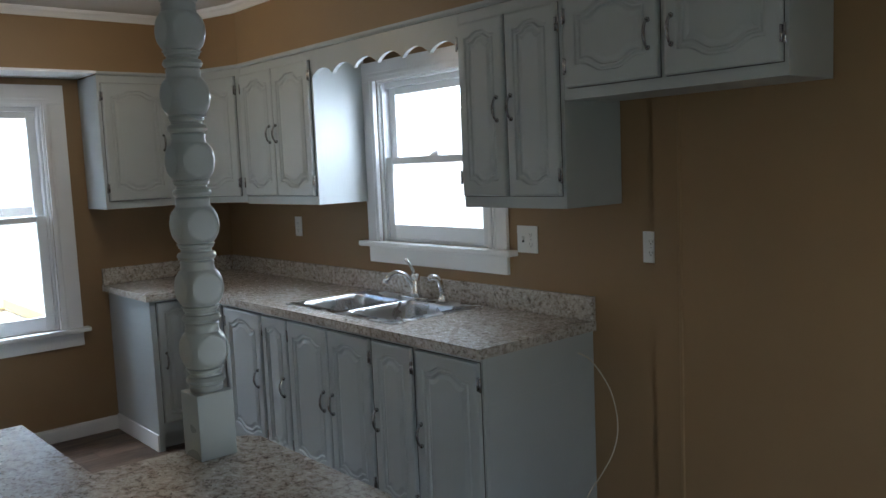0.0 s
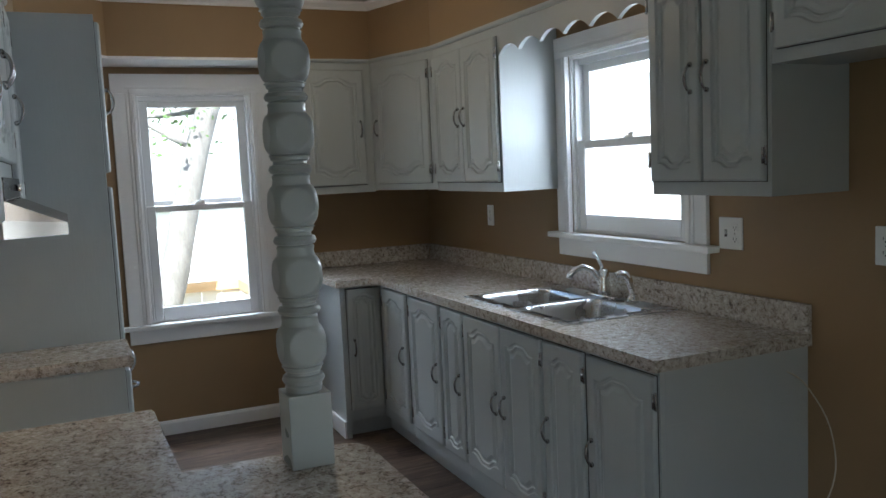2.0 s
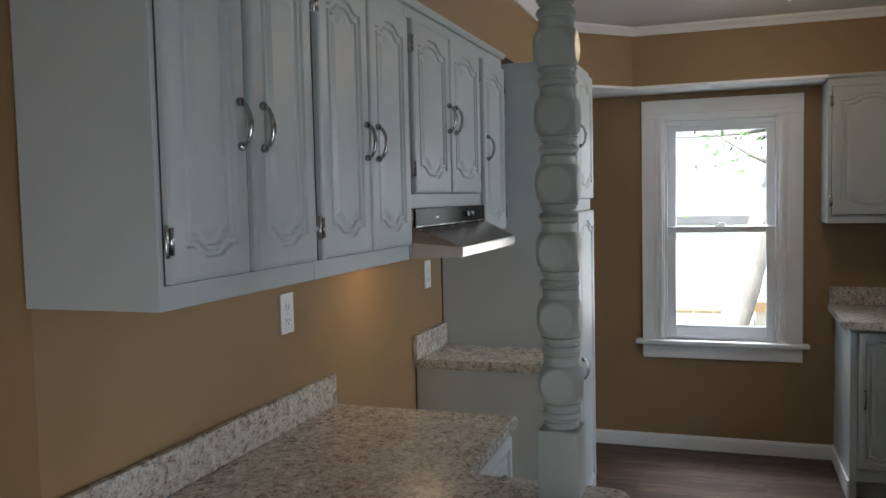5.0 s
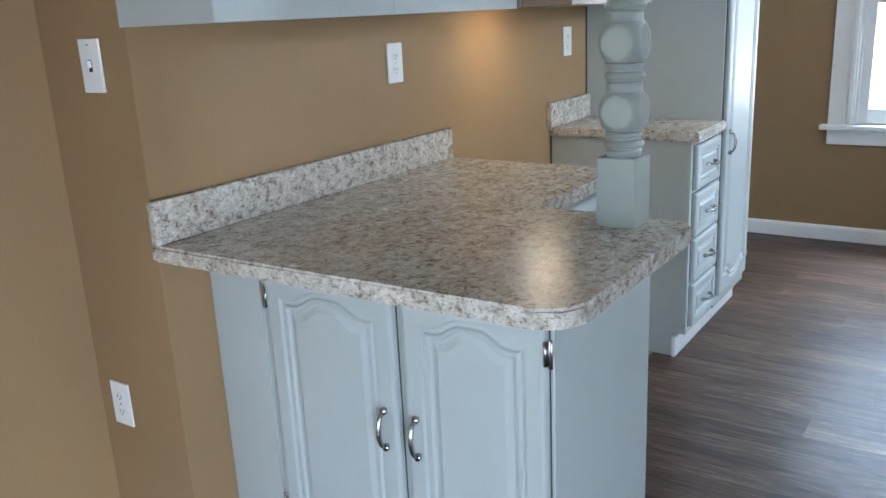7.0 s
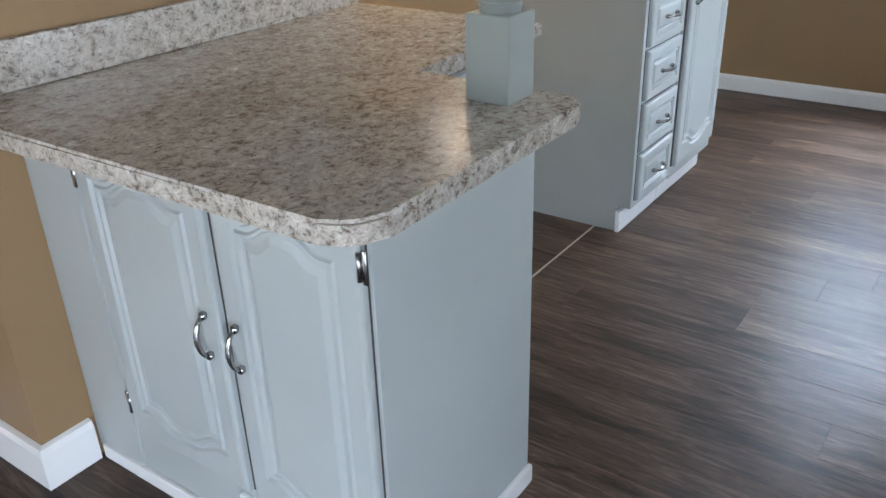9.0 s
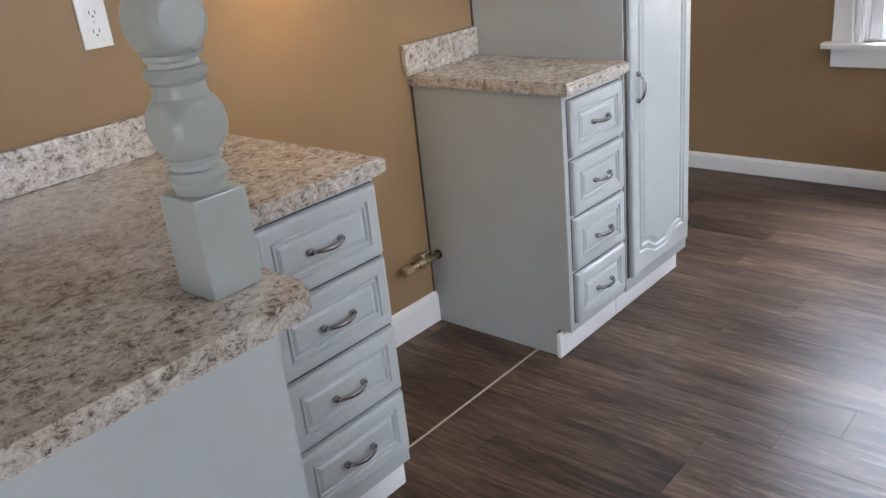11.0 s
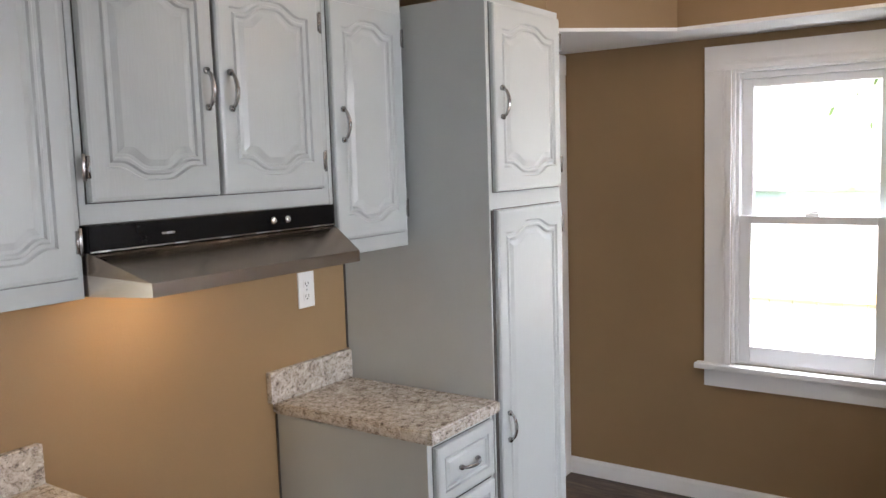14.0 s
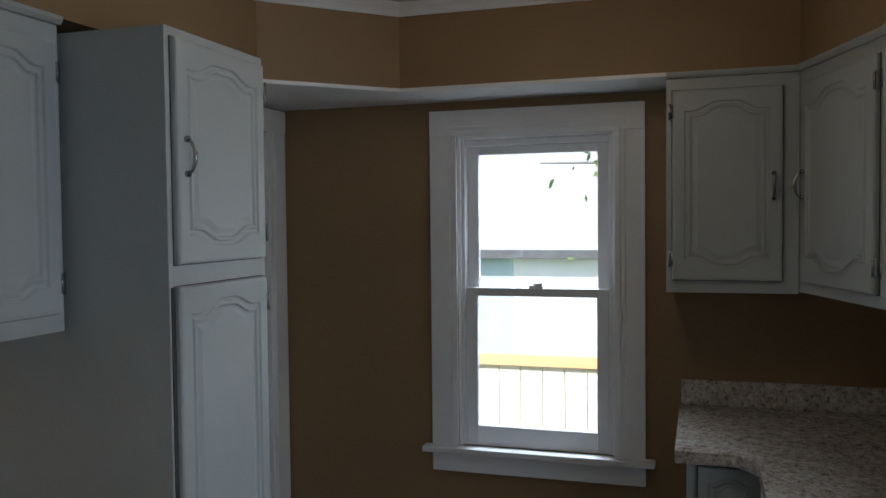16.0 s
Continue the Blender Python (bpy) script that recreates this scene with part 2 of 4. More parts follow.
def plane_at(origin, out):
    """Local axes of an upright face: u to the right as one looks at it, v up, w out of it."""
    w = Vector(out).normalized()
    v = Vector((0, 0, 1))
    u = v.cross(w)
    m = Matrix((u, v, w)).transposed().to_4x4()
    m.translation = origin
    return m


# ---- doors, drawers, pulls ----
def ogee(u, reach=0.78):
    """A cathedral curve: level shoulders, a short rise and a broad, slightly domed middle."""
    s = max(0.0, min(1.0, (abs(u) - 0.20) / (reach - 0.20)))
    return 0.44 * (1 + math.cos(math.pi * s)) + 0.12 * max(0.0, 1 - (u / reach) ** 2)


def panel_ring(w, h, inset, arch_top, arch_low, steps=28):
    """Outline of the routed panel, drawn in by inset from the panel's own edge."""
    a = min(0.042, w * 0.16, h * 0.19)
    half = w / 2 - a - inset
    pts = []
    for i in range(steps + 1):
        u = -1 + 2 * i / steps
        pts.append((half * u, a + inset - arch_low * (ogee(u) - 1)))
    for i in range(steps + 1):
        u = 1 - 2 * i / steps
        pts.append((half * u, h - a - inset + arch_top * (ogee(u) - 1)))
    return pts


def rect_ring(w, h, inset, steps=28):
    pts = [(-w / 2 + inset + (w - 2 * inset) * i / steps, inset) for i in range(steps + 1)]
    return pts + [(w / 2 - inset - (w - 2 * inset) * i / steps, h - inset) for i in range(steps + 1)]


def slab(m, w, h, arch_top, arch_low, thick=0.019):
    """A routed door or drawer front: lipped edge, frame, double groove and flat field."""
    bm = bmesh.new()
    rings = [(rect_ring(w, h, 0), 0.0), (rect_ring(w, h, 0), thick - 0.007), (rect_ring(w, h, 0.003), thick - 0.002), (rect_ring(w, h, 0.010), thick)]
    wide = 1.3 if h > 0.25 else 0.72
    for inset, depth in ((0, 0), (0.003, -0.0065), (0.009, -0.0065), (0.012, -0.0015), (0.016, -0.0015), (0.019, -0.0070), (0.024, -0.0070), (0.035, -0.0015)):
        rings.append((panel_ring(w, h, inset * wide, arch_top, arch_low), thick + depth))
    made = [[bm.verts.new(m @ Vector((x + w / 2, y, z))) for x, y in ring] for ring, z in rings]
    k = len(made[0])
    for a, b in zip(made, made[1:]):
        for i in range(k):
            bm.faces.new((a[i], a[(i + 1) % k], b[(i + 1) % k], b[i]))
    half = k // 2
    for i in range(half - 1):
        bm.faces.new((made[-1][i], made[-1][i + 1], made[-1][k - 2 - i], made[-1][k - 1 - i]))
    bm.faces.new(list(reversed(made[0])))
    return bm


def pull(m, parent, upright=True, length=0.10):
    """A bow pull on two squared feet."""
    bm = bmesh.new()
    turn = m if upright else m @ pose(0, 0, 0, 0, 0, 90)
    for s in (-1, 1):
        foot = bmesh.ops.create_cube(bm, size=1.0, matrix=turn @ Matrix.Translation((0, s * length * 0.43, 0.007)) @ Matrix.Diagonal((0.013, 0.016, 0.014, 1)))
        bmesh.ops.bevel(bm, geom=list({e for v in foot["verts"] for e in v.link_edges}), offset=0.003, segments=2, affect="EDGES")
    pts = []
    for i in range(13):
        u = -1 + i / 6
        pts.append(turn @ Vector((0, u * length * 0.43, 0.010 + 0.019 * (1 - u * u) ** 0.7)))
    tube(bm, pts, [0.0045 + 0.0016 * (1 - abs(-1 + i / 6)) for i in range(13)], 8)
    return part("handle", bm, NICKEL, parent, "worn nickel bow pull", True)


def hinge(m, parent):
    bm = bmesh.new()
    for x, w in ((-0.010, 0.013), (0.009, 0.010)):
        leaf = bmesh.ops.create_cube(bm, size=1.0, matrix=m @ Matrix.Translation((x, 0, 0.003)) @ Matrix.Diagonal((w, 0.045 if x < 0 else 0.058, 0.004, 1)))
        bmesh.ops.bevel(bm, geom=list({e for v in leaf["verts"] for e in v.link_edges}), offset=0.0015, segments=1, affect="EDGES")
    tube(bm, [m @ Vector((0, -0.024, 0.005)), m @ Vector((0, 0.024, 0.005))], 0.0045, 8)
    return part("hinge", bm, NICKEL, parent, "small worn metal hinge", True)


def door(parent, origin, out, w, h, grip="", grip_z=None, arch=(0.045, 0.045), hinges=True, across=False):
    """A routed door on an upright face; origin is its lower corner at the left as one looks at it. grip: l, r or c."""
    m = plane_at(origin, out)
    arch = tuple(min(k, w * 0.085) for k in arch)
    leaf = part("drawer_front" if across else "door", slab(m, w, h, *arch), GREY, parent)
    # dark strip behind the front, drawing the shade line round its edge
    shade_strip = box(bmesh.new(), -0.0025, w + 0.0025, -0.0025, h + 0.0025, -0.0006, 0.0012)
    shade_strip.transform(m)
    part("shade_strip", shade_strip, GAP, leaf, "dark strip drawn as the shade round the edge")
    if grip:
        x = {"l": 0.030, "r": w - 0.030, "c": w / 2}[grip]
        pull(m @ Matrix.Translation((x, h / 2 if grip_z is None else grip_z - origin[2], 0.019)), leaf, not across)
    if hinges and grip in ("l", "r"):
        flip = 1 if grip == "l" else -1
        x = w if grip == "l" else 0.0
        for z in (0.075, h - 0.075):
            hinge(m @ Matrix.Translation((x, z, 0.012)) @ Matrix.Diagonal((flip, 1, 1, 1)), leaf)
    return leaf


# ---- structure ----
BACK_Y, WALL_L, WALL_R, WALL_E, CEILING = -2.6, -0.10, 2.545, 5.35, 2.50

# left wall with a doorway beside the end wall, then a step out to the dining part
bm = bmesh.new()
box(bm, WALL_L - 0.12, WALL_L, 1.48, 4.40, 0, CEILING)
box(bm, WALL_L - 0.12, WALL_L, 4.40, 5.24, 2.05, CEILING)
box(bm, WALL_L - 0.12, WALL_L, 5.24, WALL_E, 0, CEILING)
solid("wall_west", bm, TAN, "tan painted plaster wall behind the stove gap", "wall", "structure")
bm = bmesh.new()
box(bm, -0.54, WALL_L, 1.36, 1.48, 0, CEILING)
W4 = (-1.80, -0.50, 0.06, 1.66)
box(bm, -0.54, -0.42, BACK_Y, W4[0], 0, CEILING)
box(bm, -0.54, -0.42, W4[1], 1.36, 0, CEILING)
box(bm, -0.54, -0.42, W4[0], W4[1], 0, W4[2])
box(bm, -0.54, -0.42, W4[0], W4[1], W4[3], CEILING)
solid("wall_west_dining", bm, TAN, "tan painted wall stepping back beside the peninsula", "wall", "structure")
# end wall with window hole
W1 = (0.735, 1.405, 0.675, 2.01)
bm = bmesh.new()
box(bm, -0.9, W1[0], WALL_E, WALL_E + 0.14, 0, CEILING)
box(bm, W1[1], WALL_R + 0.14, WALL_E, WALL_E + 0.14, 0, CEILING)
box(bm, W1[0], W1[1], WALL_E, WALL_E + 0.14, 0, W1[2])
box(bm, W1[0], W1[1], WALL_E, WALL_E + 0.14, W1[3], CEILING)
solid("wall_north", bm, TAN, "tan painted end wall around the tall window", "wall", "structure")
# sink wall with window hole
W2 = (2.80, 3.62, 1.175, 2.00)
bm = bmesh.new()
box(bm, WALL_R, WALL_R + 0.14, BACK_Y, -1.25, 0, CEILING)
box(bm, WALL_R, WALL_R + 0.14, -1.25, 0.05, 0, 0.05)
box(bm, WALL_R, WALL_R + 0.14, -1.25, 0.05, 1.40, CEILING)
box(bm, WALL_R, WALL_R + 0.14, 0.05, W2[0], 0, CEILING)
box(bm, WALL_R, WALL_R + 0.14, W2[1], WALL_E, 0, CEILING)
box(bm, WALL_R, WALL_R + 0.14, W2[0], W2[1], 0, W2[2])
box(bm, WALL_R, WALL_R + 0.14, W2[0], W2[1], W2[3], CEILING)
solid("wall_east", bm, TAN, "tan painted wall behind the sink counter", "wall", "structure")
bm = bmesh.new()
box(bm, WALL_R - 0.045, WALL_R, 0.9, 1.913, 0, CEILING)
tube(bm, [(WALL_R - 0.045, 1.805, 0.0), (WALL_R - 0.045, 1.805, 2.2)], 0.008, 8)
solid("wall_east_furring", bm, TAN, "tan boxed-out wall strip in the fridge recess", "wall", "structure")
# dining back wall
bm = boxed(-0.54, WALL_R + 0.14, BACK_Y - 0.14, BACK_Y, 0, CEILING)
solid("wall_south", bm, TAN, "tan painted wall of the dining part", "wall", "structure")
# room past the doorway
bm = bmesh.new()
box(bm, -1.5, -1.4, 3.4, 5.49, 0, CEILING)
box(bm, -1.4, WALL_L - 0.12, 3.3, 3.4, 0, CEILING)
solid("wall_passage", bm, PINK, "pale warm painted wall past the doorway", "wall", "structure")
solid("ceiling", boxed(-1.5, WALL_R + 0.14, BACK_Y - 0.14, WALL_E + 0.14, CEILING, CEILING + 0.1), CEIL, "white painted textured ceiling", "ceiling", "structure")
solid("floor", boxed(-1.5, WALL_R + 0.14, BACK_Y - 0.14, WALL_E + 0.14, -0.12, -0.004), GAP, "dark wood-look vinyl plank floor", "floor", "structure")

# soffit round the kitchen, faces flush with the wall cabinets
SOFF = [(WALL_L, 1.36), (0.197, 1.36), (0.197, 4.62), (0.60, 5.02), (2.06, 5.02), (2.215, 4.47), (2.215, 1.25), (WALL_R, 1.25), (WALL_R, WALL_E), (WALL_L, WALL_E)]
solid("soffit", prism(bmesh.new(), SOFF, 2.172, CEILING), TAN, "tan painted soffit above the wall cabinets", "soffit", "structure")
UNDER = [(WALL_L, 4.13), (0.204, 4.13), (0.204, 4.617), (0.603, 5.013), (1.615, 5.013), (1.615, WALL_E), (WALL_L, WALL_E)]
solid("soffit_board", prism(bmesh.new(), UNDER, 2.158, 2.172), WHITE, "white painted board under the soffit", "soffit", "structure")


def run_profile(name, points, profile, mat, label, category):
    """A moulding along a plan line; the profile's u points away from the wall, to the right of the way along."""
    bm = bmesh.new()
    rows = []
    for i, p in enumerate(points):
        p = Vector(p)
        d0 = (p - Vector(points[i - 1])).normalized() if i else None
        d1 = (Vector(points[i + 1]) - p).normalized() if i + 1 < len(points) else None
        n0, n1 = [Vector((d.y, -d.x)) if d else None for d in (d0, d1)]
        n = n0 or n1
        if n0 and n1:
            n = (n0 + n1) / (1 + n0.dot(n1))
        rows.append([bm.verts.new((p.x + n.x * u, p.y + n.y * u, v)) for u, v in profile])
    for a, b in zip(rows, rows[1:]):
        for k in range(len(profile)):
            bm.faces.new((a[k], a[(k + 1) % len(profile)], b[(k + 1) % len(profile)], b[k]))
    bm.faces.new(list(reversed(rows[0])))
    bm.faces.new(rows[-1])
    return solid(name, bm, mat, label, category, "structure")


CROWN = [(0, 2.452), (0.010, 2.452), (0.014, 2.462), (0.026, 2.474), (0.040, 2.482), (0.046, 2.492), (0.046, 2.498), (0, 2.498)]
run_profile("crown_moulding", SOFF[1:7], CROWN, WHITE, "white crown moulding round the ceiling", "moulding")
LOWBASE = [(0, 0.002), (0.015, 0.002), (0.015, 0.072), (0.010, 0.085), (0, 0.088)]
BASE = [(0, 0.002), (0.017, 0.002), (0.017, 0.098), (0.012, 0.113), (0, 0.117)]
run_profile("baseboard", [(WALL_L, WALL_E - 0.001), (1.70, WALL_E - 0.001)], LOWBASE, WHITE, "white baseboard on the end wall", "baseboard")
run_profile("baseboard", [(-0.419, -0.48), (-0.419, 1.359), (WALL_L + 0.001, 1.359), (WALL_L + 0.001, 1.48)], BASE, WHITE, "white baseboard round the wall corner", "baseboard")
run_profile("baseboard", [(WALL_L + 0.001, 2.57), (WALL_L + 0.001, 3.31)], BASE, WHITE, "white baseboard in the stove gap", "baseboard")

# doorway casing beside the end wall
case = thing("door_casing", (WALL_L, 4.8, 0), "white moulded casing round the passage doorway", "door casing", kind="structure")
part("side_casing", boxed(WALL_L + 0.001, WALL_L + 0.022, 5.235, 5.34, 0, 2.05, 0.004), WHITE, case)
part("side_casing", boxed(WALL_L + 0.001, WALL_L + 0.022, 4.30, 4.405, 0, 2.05, 0.004), WHITE, case)
part("head_casing", boxed(WALL_L + 0.001, WALL_L + 0.026, 4.30, 5.34, 2.05, 2.150, 0.004), WHITE, case)
part("jamb", boxed(WALL_L - 0.12, WALL_L + 0.001, 5.222, 5.239, 0, 2.05), WHITE, case)
part("jamb", boxed(WALL_L - 0.12, WALL_L + 0.001, 4.401, 4.418, 0, 2.05), WHITE, case)


# ---- windows ----
def window(name, m, w, h, casing, head, horn, apron, label):
    """A double-hung window in a hole w by h; local u right, v up, w into the room; origin at the hole's lower left corner on the wall face."""
    win = thing(name, m.translation, label, "window", kind="structure")

    def local(mat, kind, *boxes, tag="", to=None, bevel=0.003):
        bm = bmesh.new()
        for b in boxes:
            box(bm, *b, bevel)
        bm.transform(m)
        return part(kind, bm, mat, to or win, tag)

    local(WHITE, "side_casing", (-casing, 0, 0, h, 0.001, 0.020), (-0.020, 0.004, 0, h, 0.020, 0.028), (-0.040, -0.026, 0, h, 0.020, 0.025))
    local(WHITE, "side_casing", (w, w + casing, 0, h, 0.001, 0.020), (w - 0.004, w + 0.020, 0, h, 0.020, 0.028), (w + 0.026, w + 0.040, 0, h, 0.020, 0.025))
    local(WHITE, "head_casing", (-casing, w + casing, h, h + head, 0.001, 0.022), (-0.020, w + 0.020, h - 0.004, h + 0.018, 0.022, 0.030), (-0.040, w + 0.040, h + 0.026, h + 0.040, 0.022, 0.027))
    local(WHITE, "sill", (-casing - horn, w + casing + horn, -0.026, 0.0, -0.02, 0.055), bevel=0.006)
    local(WHITE, "apron", (-casing, w + casing, -0.026 - apron, -0.026, 0.001, 0.018))
    local(WHITE, "jamb", (0, 0.014, 0, h, -0.139, 0.0), (w - 0.014, w, 0, h, -0.139, 0.0), (0.014, w - 0.014, h - 0.014, h, -0.139, 0.0), (0.014, w - 0.014, 0, 0.012, -0.139, -0.02))
    local(VINYL, "track", (0.014, 0.030, 0.012, h - 0.014, -0.10, -0.012), (w - 0.030, w - 0.014, 0.012, h - 0.014, -0.10, -0.012), (0.030, w - 0.030, h - 0.042, h - 0.014, -0.10, -0.030))
    mid = h * 0.5
    for tag, z0, z1, d, low in (("upper_sash", mid - 0.018, h - 0.042, -0.085, 0.036), ("lower_sash", 0.012, mid + 0.018, -0.048, 0.075)):
        a, b, f = 0.030, w - 0.030, 0.050
        sash = local(VINYL, tag, (a, a + f, z0, z1, d, d + 0.030), (b - f, b, z0, z1, d, d + 0.030), (a + f, b - f, z0, z0 + low, d, d + 0.030), (a + f, b - f, z1 - 0.036, z1, d, d + 0.030), bevel=0.004)
        pane = local(GLASS, "pane", (a + f - 0.004, b - f + 0.004, z0 + low - 0.004, z1 - 0.032, d + 0.012, d + 0.016), to=sash, bevel=0.0)
        pane.visible_shadow = False
    local(PLASTIC, "sash_lock", (w / 2 - 0.030, w / 2 + 0.030, mid + 0.018, mid + 0.030, -0.046, -0.022), (w / 2 - 0.012, w / 2 + 0.026, mid + 0.030, mid + 0.040, -0.042, -0.028))
    return win


window("window_1", plane_at((W1[0], WALL_E, W1[2]), (0, -1, 0)), W1[1] - W1[0], W1[3] - W1[2], 0.117, 0.108, 0.038, 0.085, "white double-hung window with moulded casing in the end wall")
window("window_2", plane_at((WALL_R, W2[1], W2[2]), (-1, 0, 0)), W2[1] - W2[0], W2[3] - W2[2], 0.105, 0.095, 0.048, 0.085, "white double-hung window with moulded casing above the sink")
w3 = thing("window_3", (WALL_R, -0.60, 0.05), "plain white low window in the dining wall", "window", kind="structure")
for y0, y1, z0, z1 in ((-1.25, -1.20, 0.05, 1.40), (0.00, 0.05, 0.05, 1.40), (-1.20, 0.00, 0.05, 0.09), (-1.20, 0.00, 1.36, 1.40)):
    part("window_frame", boxed(WALL_R + 0.06, WALL_R + 0.11, y0, y1, z0, z1, 0.003), VINYL, w3)

# unseen window, added round the west fill light
w4 = thing("west_fill_window", (-0.42, -1.15, W4[2]), "unseen tall window added for fill light from the dining side", "window", kind="structure")
for y0, y1, z0, z1 in ((W4[0], W4[0] + 0.05, W4[2], W4[3]), (W4[1] - 0.05, W4[1], W4[2], W4[3]), (W4[0] + 0.05, W4[1] - 0.05, W4[2], W4[2] + 0.04), (W4[0] + 0.05, W4[1] - 0.05, W4[3] - 0.04, W4[3])):
    part("window_frame", boxed(-0.535, -0.495, y0, y1, z0, z1, 0.003), VINYL, w4)

# ---- countertops ----
def arc(cx, cy, r, a0, a1, steps=6):
    return [(cx + r * math.cos(radians(a0 + (a1 - a0) * i / steps)), cy + r * math.sin(radians(a0 + (a1 - a0) * i / steps))) for i in range(steps + 1)]


def top_slab(outline, z0, z1, round_edge=0.006):
    bm = prism(bmesh.new(), outline, z0, z1)
    edges = [e for e in bm.edges if abs(e.verts[0].co.z - e.verts[1].co.z) < 1e-6]
    bmesh.ops.bevel(bm, geom=edges, offset=round_edge, segments=2, affect="EDGES")
    return bm


TOP, UNDERTOP = 0.912, 0.874
PEN = [(WALL_L + 0.002, 1.345), *arc(0.845, 1.435, 0.068, -90, 0), *arc(0.868, 1.968, 0.045, 0, 90), (0.517, 2.013), (0.517, 2.555), (WALL_L + 0.002, 2.555)]
pen_top = thing("peninsula_countertop", (0.2, 1.9, UNDERTOP), "speckled beige granite-look laminate countertop with rounded corners", "countertop")
part("slab", top_slab(PEN, UNDERTOP, TOP), GRANITE, pen_top)
part("backsplash", boxed(WALL_L + 0.002, WALL_L + 0.024, 1.345, 2.545, TOP + 0.0005, 1.012, 0.004), GRANITE, pen_top)

drawer_top = thing("drawer_countertop", (0.2, 3.48, UNDERTOP), "short granite-look laminate countertop beside the pantry", "countertop")
part("slab", top_slab([(WALL_L + 0.002, 3.298), (0.517, 3.298), (0.517, 3.657), (WALL_L + 0.002, 3.657)], UNDERTOP, TOP), GRANITE, drawer_top)
part("backsplash", boxed(WALL_L + 0.002, WALL_L + 0.024, 3.275, 3.655, TOP + 0.0005, 1.012, 0.004), GRANITE, drawer_top)

# sink top is made in strips round the sink's cut-out
SX0, SX1, SY0, SY1 = 2.000, 2.485, 2.850, 3.672
sink_top = thing("sink_countertop", (2.2, 3.6, UNDERTOP), "grey speckled granite-look laminate countertop in an L shape", "countertop")
bm = bmesh.new()
EDGE = 1.900
prism(bm, [(EDGE, 2.225), (WALL_R - 0.002, 2.225), (WALL_R - 0.002, SY0), (EDGE, SY0)], UNDERTOP, TOP)
prism(bm, [(EDGE, SY0), (SX0, SY0), (SX0, SY1), (EDGE, SY1)], UNDERTOP, TOP)
prism(bm, [(SX1, SY0), (WALL_R - 0.002, SY0), (WALL_R - 0.002, SY1), (SX1, SY1)], UNDERTOP, TOP)
prism(bm, [(EDGE, SY1), (WALL_R - 0.002, SY1), (WALL_R - 0.002, WALL_E - 0.002), (1.655, WALL_E - 0.002), (1.655, 4.64), (1.84, 4.64), (EDGE, 4.56)], UNDERTOP, TOP)
bmesh.ops.remove_doubles(bm, verts=bm.verts, dist=0.0005)
part("slab", bm, GRANITE, sink_top)
part("backsplash", boxed(WALL_R - 0.024, WALL_R - 0.002, 2.225, WALL_E - 0.024, TOP + 0.0005, 1.012, 0.004), GRANITE, sink_top)
part("backsplash", boxed(1.66, WALL_R - 0.024, WALL_E - 0.024, WALL_E - 0.002, TOP + 0.0005, 1.012, 0.004), GRANITE, sink_top)


# ---- cabinets ----
def carcass(cab, x0, x1, y0, y1, z0, z1, name="body"):
    return part(name, boxed(x0, x1, y0, y1, z0, z1, 0.0015), GREY, cab)


FACE = 1.930
base_group = "base cabinets under the sink counter"


def sink_unit(y0, y1, doors, label):
    cab = thing("base_cabinet", ((FACE + WALL_R) / 2, (y0 + y1) / 2, 0), label, "base cabinet", base_group)
    a, c = y0 + 0.0008, y1 - 0.0008
    part("body", boxed(FACE + 0.02, WALL_R - 0.004, a, c, 0.10, 0.70), GREY, cab)
    part("face_frame", boxed(FACE, FACE + 0.0195, a, c, 0.10, UNDERTOP - 0.001, 0.001), GREY, cab)
    if y0 < 2.3:
        part("end_panel", boxed(FACE + 0.02, WALL_R - 0.004, a, a + 0.018, 0.7005, UNDERTOP - 0.001), GREY, cab)
    part("toe_kick", boxed(FACE + 0.05, FACE + 0.06, y0 + 0.0008, y1 - 0.0008, 0.001, 0.10), GREY, cab)
    for a, b, grip in doors:
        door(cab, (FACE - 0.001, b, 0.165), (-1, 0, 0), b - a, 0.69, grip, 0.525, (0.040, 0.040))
    return cab


sink_unit(2.240, 2.902, [(2.252, 2.604, "l"), (2.634, 2.890, "l")], "grey painted base cabinet with two arched-panel doors at the counter's end")
sink_unit(2.902, 3.580, [(2.914, 3.222, "l"), (3.234, 3.570, "r")], "grey painted sink base cabinet with a pair of arched-panel doors")
sink_unit(3.580, 4.240, [(3.588, 3.818, "r"), (3.846, 4.220, "r")], "grey painted base cabinet with two arched-panel doors next to the corner")
corner = thing("corner_base_cabinet", (2.1, 4.9, 0), "grey painted corner base cabinet with a narrow door and a return", "base cabinet", base_group)
carcass(corner, FACE, WALL_R - 0.004, 4.242, WALL_E - 0.004, 0.10, UNDERTOP - 0.001)
carcass(corner, 1.690, FACE - 0.001, 4.690, WALL_E - 0.004, 0.10, UNDERTOP - 0.001, "return")
part("toe_kick", boxed(FACE + 0.05, FACE + 0.06, 4.242, 4.75, 0.001, 0.10), GREY, corner)
part("toe_kick", boxed(1.700, FACE + 0.05, 4.75, 4.76, 0.001, 0.10), GREY, corner)
part("side_trim", boxed(1.678, 1.690, 4.692, WALL_E - 0.02, 0.001, 0.100, 0.003), WHITE, corner)
part("side_foot", boxed(1.6905, 1.720, 4.692, WALL_E - 0.02, 0.001, 0.0995), GREY, corner)
door(corner, (FACE - 0.001, 4.62, 0.165), (-1, 0, 0), 0.34, 0.69, "r", 0.525, (0.035, 0.035))
